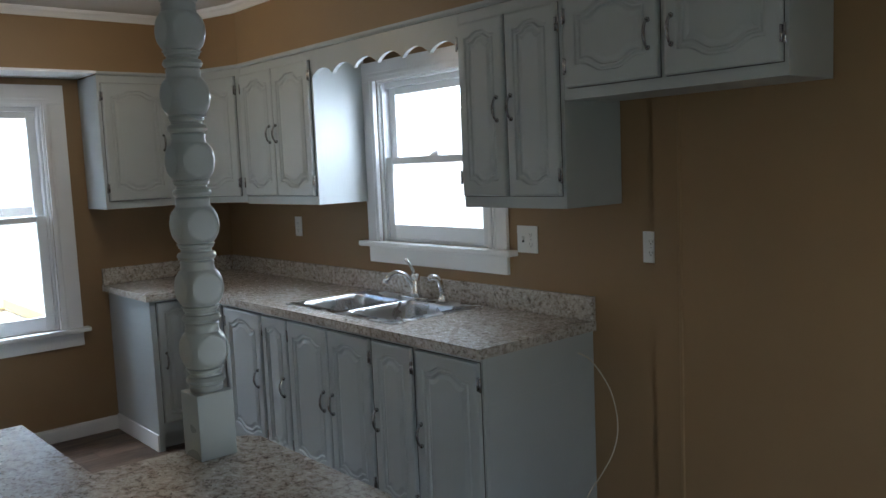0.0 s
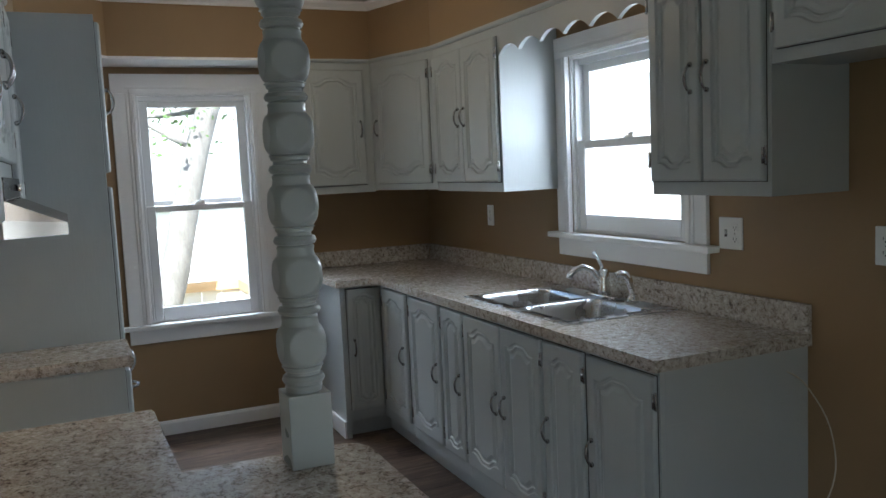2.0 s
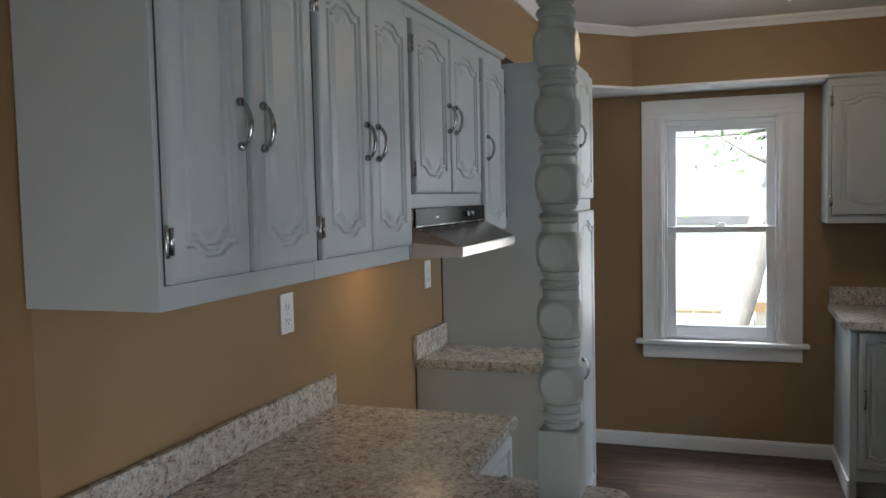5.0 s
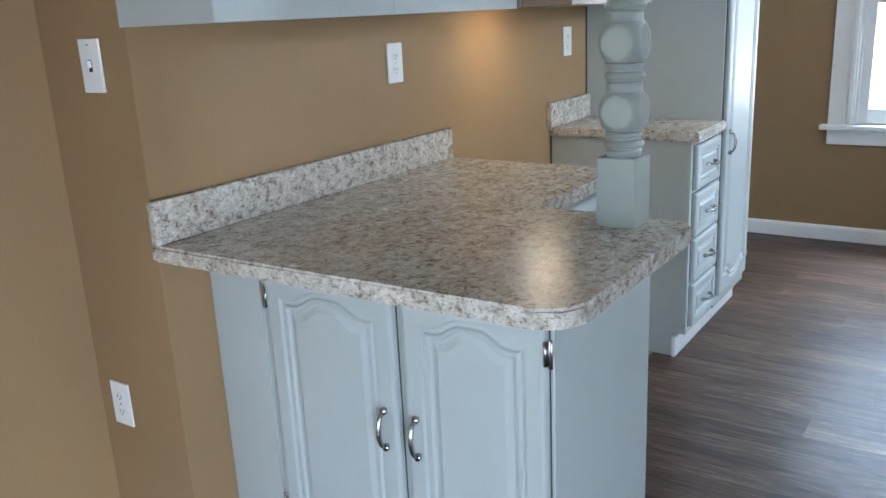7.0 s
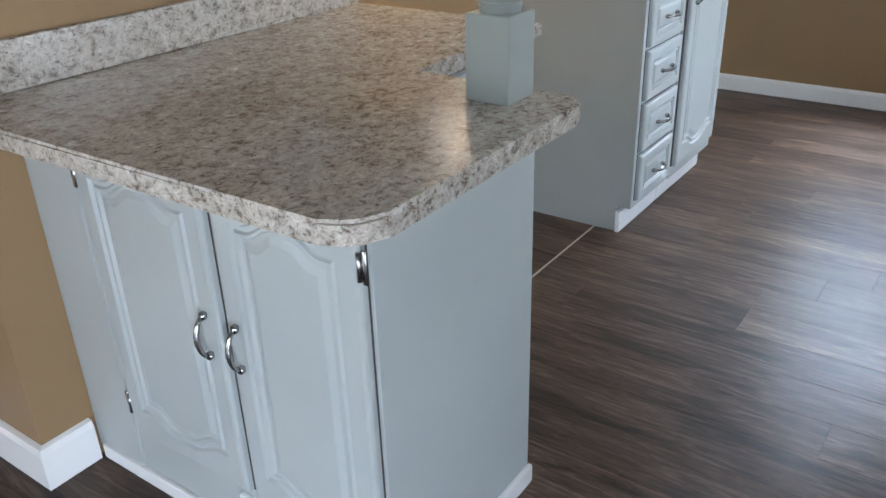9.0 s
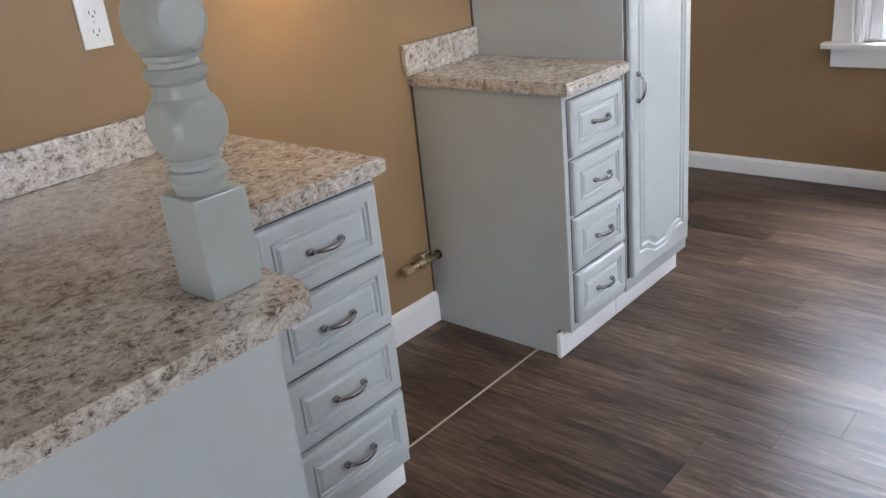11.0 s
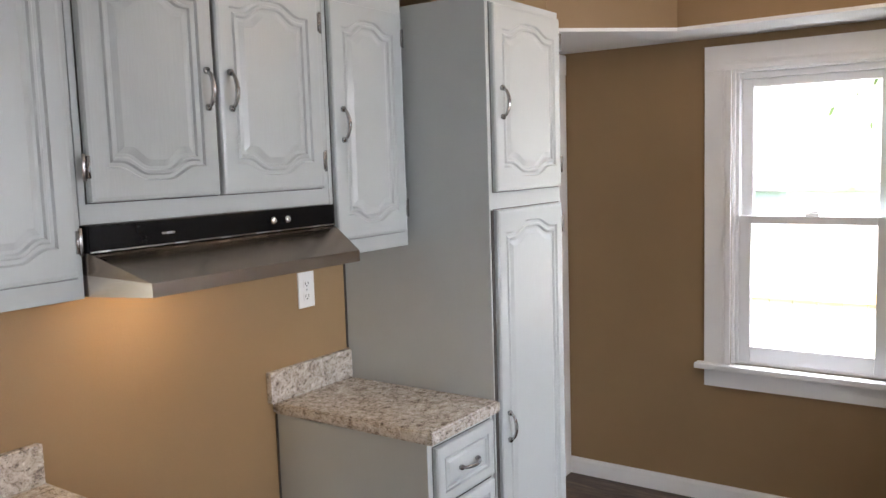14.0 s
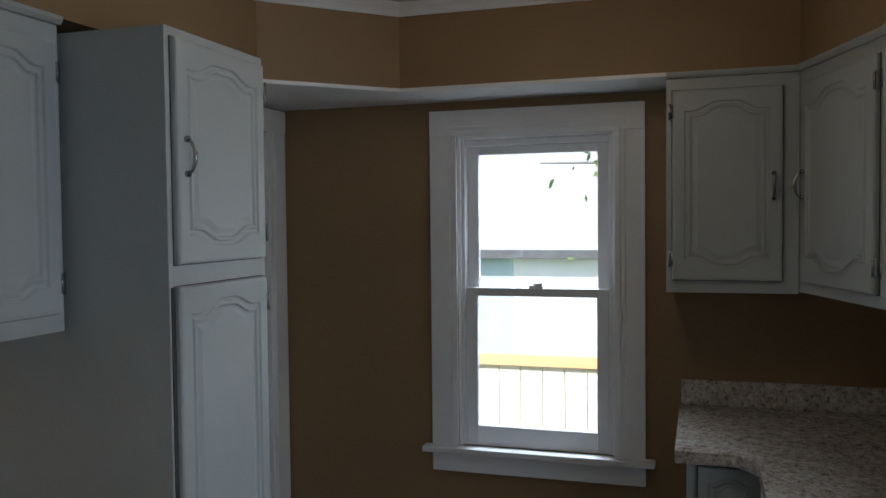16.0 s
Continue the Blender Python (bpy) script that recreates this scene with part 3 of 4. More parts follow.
door(corner, (1.725, 4.689, 0.165), (0, -1, 0), 0.195, 0.69, "l", 0.525, (0.035, 0.035), False)

# peninsula cabinet, doors toward the dining part, with a vent in its foot
pen = thing("peninsula_cabinet", (0.36, 1.74, 0), "light grey painted peninsula cabinet with two routed doors", "base cabinet")
carcass(pen, WALL_L + 0.003, 0.820, 1.500, 1.985, 0.001, UNDERTOP - 0.001)
part("filler_strip", boxed(WALL_L + 0.003, 0.070, 1.494, 1.500, 0.03, UNDERTOP - 0.002), GREY, pen)
door(pen, (0.100, 1.499, 0.165), (0, -1, 0), 0.360, 0.69, "r", 0.535, (0.030, 0.040))
door(pen, (0.484, 1.499, 0.165), (0, -1, 0), 0.326, 0.69, "l", 0.535, (0.030, 0.040))
part("side_trim", boxed(0.8205, 0.834, 1.500, 1.985, 0.001, 0.050, 0.005), WHITE, pen)
part("front_trim", boxed(WALL_L + 0.02, 0.41, 1.486, 1.4995, 0.001, 0.040, 0.004), WHITE, pen)
vent = part("vent", boxed(0.420, 0.800, 1.488, 1.4995, 0.030, 0.140, 0.004), WHITE, pen, "white slotted floor-heat grille")
for row in range(3):
    for i in range(26):
        x = 0.442 + i * 0.0132
        part("slot", boxed(x, x + 0.008, 1.4865, 1.4885, 0.046 + row * 0.028, 0.066 + row * 0.028), DARKHOLE, vent)

# drawer stack on the stove side of the peninsula
draw = thing("drawer_cabinet", (0.2, 2.27, 0), "light grey painted drawer cabinet behind the peninsula", "drawer cabinet")
carcass(draw, WALL_L + 0.003, 0.488, 1.987, 2.535, 0.10, UNDERTOP - 0.001)
part("toe_kick", boxed(WALL_L + 0.003, 0.435, 2.0, 2.53, 0.001, 0.10), GREY, draw)
part("kick_trim", boxed(0.4355, 0.450, 2.0, 2.545, 0.001, 0.075, 0.004), WHITE, draw)
for z in (0.150, 0.330, 0.510, 0.690):
    door(draw, (0.489, 2.185, z), (1, 0, 0), 0.340, 0.168, "c", None, (0.0, 0.0), False, True)

# drawer cabinet between stove gap and pantry
draw2 = thing("drawer_cabinet", (0.2, 3.47, 0), "light grey painted four-drawer cabinet beside the pantry", "drawer cabinet")
carcass(draw2, WALL_L + 0.003, 0.488, 3.312, 3.655, 0.10, UNDERTOP - 0.001)
part("toe_kick", boxed(WALL_L + 0.003, 0.435, 3.312, 3.655, 0.001, 0.10), GREY, draw2)
for z in (0.130, 0.315, 0.500, 0.685):
    door(draw2, (0.489, 3.335, z), (1, 0, 0), 0.300, 0.170, "c", None, (0.0, 0.0), False, True)
part("kick_trim", boxed(0.4355, 0.452, 3.300, 3.657, 0.001, 0.085, 0.004), WHITE, draw2)

# thin dark box in place of the shade in the wall gap
part("gap_shade_strip", boxed(WALL_L + 0.0005, WALL_L + 0.005, 3.306, 3.3115, 0.10, UNDERTOP - 0.002), GAP, draw2, "dark strip drawn as the shaded gap against the wall")

# pantry
pantry = thing("pantry_cabinet", (0.2, 3.9, 0), "tall grey painted pantry cabinet with two stacked doors", "pantry")
carcass(pantry, WALL_L + 0.003, 0.494, 3.660, 4.125, 0.10, 2.135)
part("toe_kick", boxed(WALL_L + 0.003, 0.435, 3.660, 4.125, 0.001, 0.10), GREY, pantry)
part("kick_trim", boxed(0.4355, 0.452, 3.659, 4.135, 0.001, 0.085, 0.004), WHITE, pantry)
door(pantry, (0.495, 3.680, 0.150), (1, 0, 0), 0.425, 1.345, "l", 0.815, (0.030, 0.040))
door(pantry, (0.495, 3.680, 1.550), (1, 0, 0), 0.425, 0.560, "l", 1.818, (0.030, 0.030))

# thin dark boxes paint in the shade at the wall and the door edge
part("gap_shade_strip", boxed(WALL_L + 0.0005, WALL_L + 0.006, 3.654, 3.6595, 1.014, 1.380), GAP, pantry, "dark strip drawn as the shaded gap against the wall")
part("gap_shade_strip", boxed(0.4945, 0.4975, 3.666, 3.679, 0.150, 1.495), GAP, pantry, "dark strip drawn as the shaded gap beside the door")


def wall_cabinet(place, extent, label, group, doors, out, z0=1.384, z1=2.150):
    cab = thing("wall_cabinet", place, label, "wall cabinet", group)
    carcass(cab, *extent, z0, z1)
    for origin, w, h, grip, gz in doors:
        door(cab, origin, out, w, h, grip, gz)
    return cab


LU = 0.197
left_group = "wall cabinets over the stove wall"
DH, DZ = 0.675, 1.430
wall_cabinet((0.06, 1.6, 1.392), (WALL_L + 0.003, LU, 1.345, 1.902), "grey painted wall cabinet with two arched-panel doors", left_group,
             [((LU + 0.001, 1.360, DZ), 0.245, DH, "r", 1.72), ((LU + 0.001, 1.628, DZ), 0.260, DH, "l", 1.72)], (1, 0, 0))
wall_cabinet((0.06, 2.2, 1.392), (WALL_L + 0.003, LU, 1.904, 2.515), "grey painted wall cabinet with two arched-panel doors beside the hood", left_group,
             [((LU + 0.001, 1.922, DZ), 0.278, DH, "r", 1.72), ((LU + 0.001, 2.212, DZ), 0.285, DH, "l", 1.72)], (1, 0, 0))
wall_cabinet((0.06, 2.9, 1.538), (WALL_L + 0.003, LU, 2.517, 3.278), "short grey painted wall cabinet above the range hood", left_group,
             [((LU + 0.001, 2.535, 1.584), 0.345, 0.527, "r", 1.835), ((LU + 0.001, 2.892, 1.584), 0.355, 0.527, "l", 1.835)], (1, 0, 0), 1.538)
wall_cabinet((0.06, 3.45, 1.392), (WALL_L + 0.003, LU, 3.280, 3.640), "narrow grey painted wall cabinet beside the pantry", left_group,
             [((LU + 0.001, 3.296, DZ), 0.320, DH, "l", 1.76)], (1, 0, 0))
RU = 2.225
right_group = "wall cabinets round the sink window"
wall_cabinet((2.38, 2.36, 1.392), (RU, WALL_R - 0.003, 2.085, 2.622), "grey painted wall cabinet with two arched-panel doors beside the sink window", right_group,
             [((RU - 0.001, 2.612, DZ), 0.245, DH, "r", 1.76), ((RU - 0.001, 2.352, DZ), 0.250, DH, "l", 1.76)], (-1, 0, 0))
wall_cabinet((2.38, 4.15, 1.392), (RU, WALL_R - 0.003, 3.715, 4.470), "grey painted wall cabinet with two arched-panel doors by the corner", right_group,
             [((RU - 0.001, 4.450, DZ), 0.350, DH, "r", 1.76), ((RU - 0.001, 4.092, DZ), 0.360, DH, "l", 1.76)], (-1, 0, 0))
wall_cabinet((2.38, 1.67, 1.765), (RU, WALL_R - 0.050, 1.270, 2.083), "short grey painted wall cabinet above the fridge recess", right_group,
             [((RU - 0.001, 2.060, 1.805), 0.375, 0.320, "r", 1.94), ((RU - 0.001, 1.660, 1.805), 0.375, 0.320, "l", 1.94)], (-1, 0, 0), 1.765)
wall_cabinet((1.8, 5.19, 1.392), (1.615, 2.058, 5.025, WALL_E - 0.003), "grey painted wall cabinet with one arched-panel door beside the end window", right_group,
             [((1.636, 5.024, DZ), 0.368, DH, "r", 1.76)], (0, -1, 0))
diag = thing("corner_wall_cabinet", (2.25, 5.0, 1.392), "grey painted corner wall cabinet with an angled door", "wall cabinet", right_group)
part("body", prism(bmesh.new(), [(2.060, 5.025), (2.225, 4.472), (WALL_R - 0.003, 4.472), (WALL_R - 0.003, WALL_E - 0.003), (2.060, WALL_E - 0.003)], 1.392, 2.150), GREY, diag)
ALONG = Vector((2.225 - 2.060, 4.472 - 5.025, 0)).normalized()
OUT = Vector((ALONG.y, -ALONG.x, 0))
door(diag, Vector((2.060, 5.025, DZ)) + ALONG * 0.045 + OUT * 0.001, OUT, 0.490, DH, "l", 1.76)

# trim caps over the wall cabinets
CAP = [(0, 2.1505), (0.012, 2.1505), (0.020, 2.160), (0.020, 2.170), (0, 2.170)]
for pts in ([(LU, 1.345), (LU, 3.640)], [(1.615, 5.025), (2.060, 5.025), (2.225, 4.472), (2.225, 1.270)]):
    run_profile("cabinet_trim", pts, CAP, GREY, "thin grey moulding on top of the wall cabinets", "trim")

# scalloped valance over the sink window
bm = bmesh.new()
lower = []
for i in range(97):
    y = 3.714 - i * (3.714 - 2.623) / 96
    s = (3.714 - y) / 1.091
    dip = abs(math.sin(math.pi * 6.0 * s)) ** 0.8
    lower.append((y, 2.014 + 0.038 * dip + 0.012 * math.sin(math.pi * s)))
rows = []
for y, z in lower:
    rows.append([bm.verts.new(p) for p in ((RU, y, z), (RU + 0.018, y, z), (RU + 0.018, y, 2.150), (RU, y, 2.150))])
for a, b in zip(rows, rows[1:]):
    for k in range(4):
        bm.faces.new((a[k], a[(k + 1) % 4], b[(k + 1) % 4], b[k]))
bm.faces.new(rows[0])
bm.faces.new(list(reversed(rows[-1])))
solid("window_valance", bm, GREY, "grey painted valance with a scalloped lower edge above the sink window", "valance")

# ---- turned post on the peninsula ----
PX, PY, HALF = 0.770, 1.940, 0.0445
post = thing("turned_post", (PX, PY, TOP), "grey-green painted turned wooden post standing on the peninsula", "post")
part("base_block", boxed(PX - HALF, PX + HALF, PY - HALF, PY + HALF, TOP + 0.0005, 1.066, 0.003), GREYPOST, post)
profile = [(0.036, 1.066)]
STEP = 0.1435
for k in range(9):
    c = 1.163 + k * STEP
    for dz, r in ((-0.092, 0.037), (-0.085, 0.0385), (-0.080, 0.0350), (-0.078, 0.0405), (-0.071, 0.0440), (-0.063, 0.0405), (-0.061, 0.0345), (-0.055, 0.0340), (-0.052, 0.0385), (-0.046, 0.0390), (-0.044, 0.0430)):
        profile.append((r, c + dz))
    for i in range(17):
        u = -1 + i / 8
        profile.append((math.sqrt(0.0565 ** 2 - (u * 0.041) ** 2), c + u * 0.041))
profile += [(0.036, 1.163 + 8 * STEP + 0.046), (0.036, 2.36)]
turning = part("turning", lathe(bmesh.new(), profile, (PX, PY), 72, HALF), GREYPOST, post, smooth=True)
turning.data.set_sharp_from_angle(angle=radians(24))
part("top_block", boxed(PX - HALF, PX + HALF, PY - HALF, PY + HALF, 2.36, CEILING - 0.001, 0.003), GREYPOST, post)

# ---- range hood ----
hood = thing("range_hood", (0.12, 2.9, 1.37), "slim steel under-cabinet range hood with a black control strip", "range hood")
bm = bmesh.new()
low = 1.387
plan_up = [(WALL_L + 0.004, 2.520), (0.214, 2.520), (0.214, 3.276), (WALL_L + 0.004, 3.276)]
plan_mid = [(WALL_L + 0.004, 2.520), (0.208, 2.520), (0.350, 2.572), (0.350, 3.224), (0.208, 3.276), (WALL_L + 0.004, 3.276)]
lip_z = [low + (0.046 if i in (0, 1, 4, 5) else 0.030) for i in range(6)]
a = [bm.verts.new((x, y, low)) for x, y in plan_mid]
b = [bm.verts.new((x, y, z)) for (x, y), z in zip(plan_mid, lip_z)]
inner = [bm.verts.new((x * 0.94 + 0.006, 2.9 + (y - 2.9) * 0.96, 1.412)) for x, y in plan_mid]
for i in range(6):
    j = (i + 1) % 6
    bm.faces.new((a[i], a[j], b[j], b[i]))
    bm.faces.new((a[j], a[i], inner[i], inner[j]))
bm.faces.new(inner)
part("lip", bm, HOODSTEEL, hood, "bright bronzed steel lip")
bm = bmesh.new()
b = [bm.verts.new((x, y, z)) for (x, y), z in zip(plan_mid, lip_z)]
c = [bm.verts.new((x, y, 1.4795)) for x, y in plan_up]
bm.faces.new((b[0], b[1], c[1], c[0]))
bm.faces.new((b[1], b[2], c[1]))
bm.faces.new((b[2], b[3], c[2], c[1]))
bm.faces.new((b[3], b[4], c[2]))
bm.faces.new((b[4], b[5], c[3], c[2]))
bm.faces.new((c[0], c[1], c[2], c[3]))
bm.faces.new((b[5], b[0], c[0], c[3]))
part("canopy", bm, DARKBRONZE, hood, "dark glossy sloping canopy")
strip = part("control_strip", boxed(WALL_L + 0.004, 0.218, 2.522, 3.274, 1.480, 1.537, 0.002), BLACK, hood, "black glossy control strip")
for y in (3.035, 3.085):
    part("knob", tube(bmesh.new(), [(0.218, y, 1.509), (0.228, y, 1.509), (0.231, y, 1.509)], [0.010, 0.010, 0.007], 14), CHROME, strip, "small bright round knob", True)
part("badge", boxed(0.2175, 0.2188, 2.700, 2.735, 1.504, 1.509), STEEL, strip, "tiny unreadable badge")
part("strip_edge", boxed(0.2175, 0.222, 2.522, 3.274, 1.4800, 1.4830), STEEL, strip)
part("lens", boxed(0.04, 0.16, 2.72, 2.88, 1.402, 1.409, 0.003), OPAL, hood, "lit lamp lens under the hood")

# ---- sink and taps ----
sink = thing("double_sink", ((SX0 + SX1) / 2, (SY0 + SY1) / 2, TOP), "stainless steel double-bowl drop-in sink", "sink")
RX0, RX1, RY0, RY1 = 1.982, 2.500, 2.832, 3.690
bowls = [(2.018, 2.400, 2.872, 3.246), (2.018, 2.400, 3.276, 3.650)]


def rounded(x0, x1, y0, y1, r, steps=5):
    return [*arc(x1 - r, y0 + r, r, -90, 0, steps), *arc(x1 - r, y1 - r, r, 0, 90, steps), *arc(x0 + r, y1 - r, r, 90, 180, steps), *arc(x0 + r, y0 + r, r, 180, 270, steps)]


bm = bmesh.new()
for x0, x1, y0, y1 in ((RX0, bowls[0][0], RY0, RY1), (bowls[0][1], RX1, RY0, RY1), (bowls[0][0], bowls[0][1], RY0, bowls[0][2]), (bowls[0][0], bowls[0][1], bowls[0][3], bowls[1][2]), (bowls[0][0], bowls[0][1], bowls[1][3], RY1)):
    box(bm, x0, x1, y0, y1, TOP + 0.0005, TOP + 0.006)
part("rim", bm, SINKSTEEL, sink)
for x0, x1, y0, y1 in bowls:
    bm = bmesh.new()
    rows = []
    for inset, z, r in ((-0.004, TOP + 0.0085, 0.004), (0.001, TOP + 0.0090, 0.030), (0.006, TOP + 0.004, 0.050), (0.010, TOP - 0.02, 0.055), (0.022, TOP - 0.140, 0.060), (0.036, TOP - 0.160, 0.060), (0.070, TOP - 0.168, 0.050)):
        rows.append([bm.verts.new((x, y, z)) for x, y in rounded(x0 + inset, x1 - inset, y0 + inset, y1 - inset, r)])
    for a, b in zip(rows, rows[1:]):
        for k in range(len(a)):
            bm.faces.new((a[k], a[(k + 1) % len(a)], b[(k + 1) % len(a)], b[k]))
    bm.faces.new(rows[-1])
    bowl = part("bowl", bm, SINKSTEEL, sink, "", True)
    part("drain", lathe(bmesh.new(), [(0.042, TOP - 0.167), (0.042, TOP - 0.164), (0.030, TOP - 0.163), (0.026, TOP - 0.166)], ((x0 + x1) / 2, (y0 + y1) / 2), 20), CHROME, bowl, "round chrome drain", True)

faucet = thing("kitchen_faucet", (2.452, 3.255, TOP), "chrome single-lever kitchen faucet with a curved spout", "faucet")
FZ = TOP + 0.0065
part("deck_plate", boxed(2.424, 2.480, 3.150, 3.360, FZ, FZ + 0.012, 0.005), CHROME, faucet, "", True)
part("body", lathe(bmesh.new(), [(0.030, FZ + 0.012), (0.026, FZ + 0.030), (0.022, FZ + 0.070), (0.023, FZ + 0.110), (0.015, FZ + 0.122)], (2.452, 3.255), 20), CHROME, faucet, "", True)
sp = [(2.448, 3.258, FZ + 0.040), (2.432, 3.266, FZ + 0.085), (2.405, 3.278, FZ + 0.122), (2.370, 3.292, FZ + 0.135), (2.338, 3.305, FZ + 0.124), (2.320, 3.313, FZ + 0.104), (2.314, 3.316, FZ + 0.086)]
part("spout", tube(bmesh.new(), sp, [0.016, 0.015, 0.013, 0.013, 0.013, 0.014, 0.014], 12), CHROME, faucet, "", True)
part("lever", tube(bmesh.new(), [(2.452, 3.255, FZ + 0.099), (2.446, 3.262, FZ + 0.138), (2.438, 3.285, FZ + 0.176), (2.434, 3.300, FZ + 0.191)], [0.012, 0.008, 0.007, 0.009], 10), CHROME, faucet, "", True)
spray = thing("side_sprayer", (2.452, 3.055, TOP), "chrome side sprayer in its holder beside the faucet", "sprayer")
part("holder", lathe(bmesh.new(), [(0.026, FZ), (0.024, FZ + 0.012), (0.017, FZ + 0.030)], (2.452, 3.055), 18), CHROME, spray, "", True)
part("wand", tube(bmesh.new(), [(2.452, 3.055, FZ + 0.028), (2.448, 3.058, FZ + 0.065), (2.441, 3.063, FZ + 0.100), (2.428, 3.070, FZ + 0.118), (2.408, 3.078, FZ + 0.122), (2.392, 3.084, FZ + 0.116)], [0.012, 0.013, 0.015, 0.017, 0.016, 0.012], 12), CHROME, spray, "", True)


# ---- wall plates ----
def plate(place, out, label, kind, w=0.072, h=0.117):
    """A cover plate, centred at place on a wall face."""
    m = plane_at(place, out)
    ob = thing("wall_outlet" if kind != "switch" else "light_switch", place, label, "outlet" if kind != "switch" else "switch")

    def piece(name, mat, *boxes, bevel=0.0):
        bm = bmesh.new()
        for b in boxes:
            box(bm, *b, bevel)
        bm.transform(m)
        return part(name, bm, mat, ob)

    piece("cover", PLASTIC, (-w / 2, w / 2, -h / 2, h / 2, 0.001, 0.007), bevel=0.0025)
    xs = (0.0,) if w < 0.1 else (-0.023, 0.023)
    for i, x in enumerate(xs):
        if kind == "switch" or (kind == "double" and i == 0):
            piece("toggle", PLASTIC, (x - 0.005, x + 0.005, -0.004, 0.012, 0.007, 0.017), bevel=0.002)
            piece("toggle_slot", DARKHOLE, (x - 0.0065, x + 0.0065, -0.013, 0.013, 0.0068, 0.0074))
        else:
            for z in (-0.021, 0.021):
                piece("socket", PLASTIC, (x - 0.015, x + 0.015, z - 0.013, z + 0.013, 0.007, 0.0085), bevel=0.0007)
                piece("slots", DARKHOLE, (x - 0.008, x - 0.006, z - 0.003, z + 0.006, 0.0083, 0.0089), (x + 0.006, x + 0.008, z - 0.003, z + 0.006, 0.0083, 0.0089), (x - 0.002, x + 0.002, z - 0.010, z - 0.006, 0.0083, 0.0089))
        piece("screw", STEEL, (x - 0.002, x + 0.002, -0.002 + 0.045 * (kind == "switch"), 0.002 + 0.045 * (kind == "switch"), 0.007, 0.0085))
    return ob


plate((WALL_R, 1.955, 1.222), (-1, 0, 0), "white duplex outlet by the fridge recess", "outlet")
plate((WALL_R, 2.584, 1.226), (-1, 0, 0), "white double plate with a switch and an outlet beside the window", "double", 0.116)
plate((WALL_R, 4.462, 1.228), (-1, 0, 0), "white outlet in the dark counter corner", "outlet")
plate((WALL_L, 3.466, 1.245), (1, 0, 0), "white duplex outlet below the hood", "outlet")
plate((WALL_L, 2.278, 1.244), (1, 0, 0), "white outlet above the peninsula backsplash", "outlet")
plate((-0.230, 1.36, 1.306), (0, -1, 0), "white light switch on the wall corner", "switch")
plate((-0.330, 1.36, 0.466), (0, -1, 0), "white low outlet near the baseboard", "outlet")

# gas stub in the stove gap
gas = thing("gas_valve", (-0.06, 3.25, 0.27), "brass gas valve on a stub pipe from the cabinet side", "gas valve")
VX = -0.060
part("flange", tube(bmesh.new(), [(VX, 3.3115, 0.272), (VX, 3.307, 0.272)], 0.017, 14), DARKHOLE, gas, "dark pipe hole")
part("pipe", tube(bmesh.new(), [(VX, 3.310, 0.272), (VX, 3.240, 0.272), (VX, 3.150, 0.270)], 0.0095, 12), BRASS, gas, "", True)
part("valve_body", tube(bmesh.new(), [(VX, 3.262, 0.272), (VX, 3.258, 0.272), (VX, 3.240, 0.272), (VX, 3.222, 0.271), (VX, 3.204, 0.271), (VX, 3.200, 0.271)], [0.012, 0.018, 0.014, 0.019, 0.017, 0.012], 10), BRASS, gas, "", True)
part("stem", tube(bmesh.new(), [(VX, 3.226, 0.271), (VX + 0.004, 3.226, 0.302)], 0.007, 10), BRASS, gas, "", True)
part("lever", boxed(VX - 0.004, VX + 0.008, 3.205, 3.262, 0.300, 0.306, 0.002), STEEL, gas)
part("cap", tube(bmesh.new(), [(VX, 3.172, 0.270), (VX, 3.168, 0.270), (VX, 3.132, 0.269), (VX, 3.128, 0.269)], [0.014, 0.018, 0.018, 0.014], 6), BRASS, gas)

# loose cord at the end of the sink counter
cord = [(2.44, 2.236, 0.80), (2.465, 2.19, 0.77), (2.50, 2.13, 0.66), (2.505, 2.10, 0.53), (2.49, 2.11, 0.42), (2.46, 2.15, 0.32), (2.43, 2.20, 0.22), (2.42, 2.21, 0.10), (2.44, 2.19, 0.006)]
smooth_cord = []
for i in range(len(cord) - 1):
    p = [Vector(cord[max(0, min(len(cord) - 1, i + k)) ]) for k in (-1, 0, 1, 2)]
    for s in (0, 0.25, 0.5, 0.75):
        smooth_cord.append(0.5 * (2 * p[1] + (p[2] - p[0]) * s + (2 * p[0] - 5 * p[1] + 4 * p[2] - p[3]) * s * s + (3 * p[1] - p[0] - 3 * p[2] + p[3]) * s ** 3))
solid("loose_cord", tube(bmesh.new(), smooth_cord, 0.0026, 6), CORD, "loose ivory cord hanging from the cabinet end", "cord", smooth=True)

# ceiling light
lamp = thing("ceiling_light", (1.36, 4.02, CEILING), "lit white glass dome ceiling light", "ceiling light")
part("base", lathe(bmesh.new(), [(0.150, CEILING - 0.030), (0.155, CEILING - 0.001)], (1.36, 4.02), 32), WHITE, lamp, "", True)
dome = part("shade", lathe(bmesh.new(), [(0.012, CEILING - 0.118), (0.060, CEILING - 0.110), (0.100, CEILING - 0.088), (0.128, CEILING - 0.058), (0.140, CEILING - 0.031)], (1.36, 4.02), 32), OPAL, lamp, "lit opal glass dome", True)
dome.visible_shadow = False
part("finial", lathe(bmesh.new(), [(0.006, CEILING - 0.132), (0.009, CEILING - 0.126), (0.006, CEILING - 0.1185)], (1.36, 4.02), 12), CHROME, lamp, "", True)

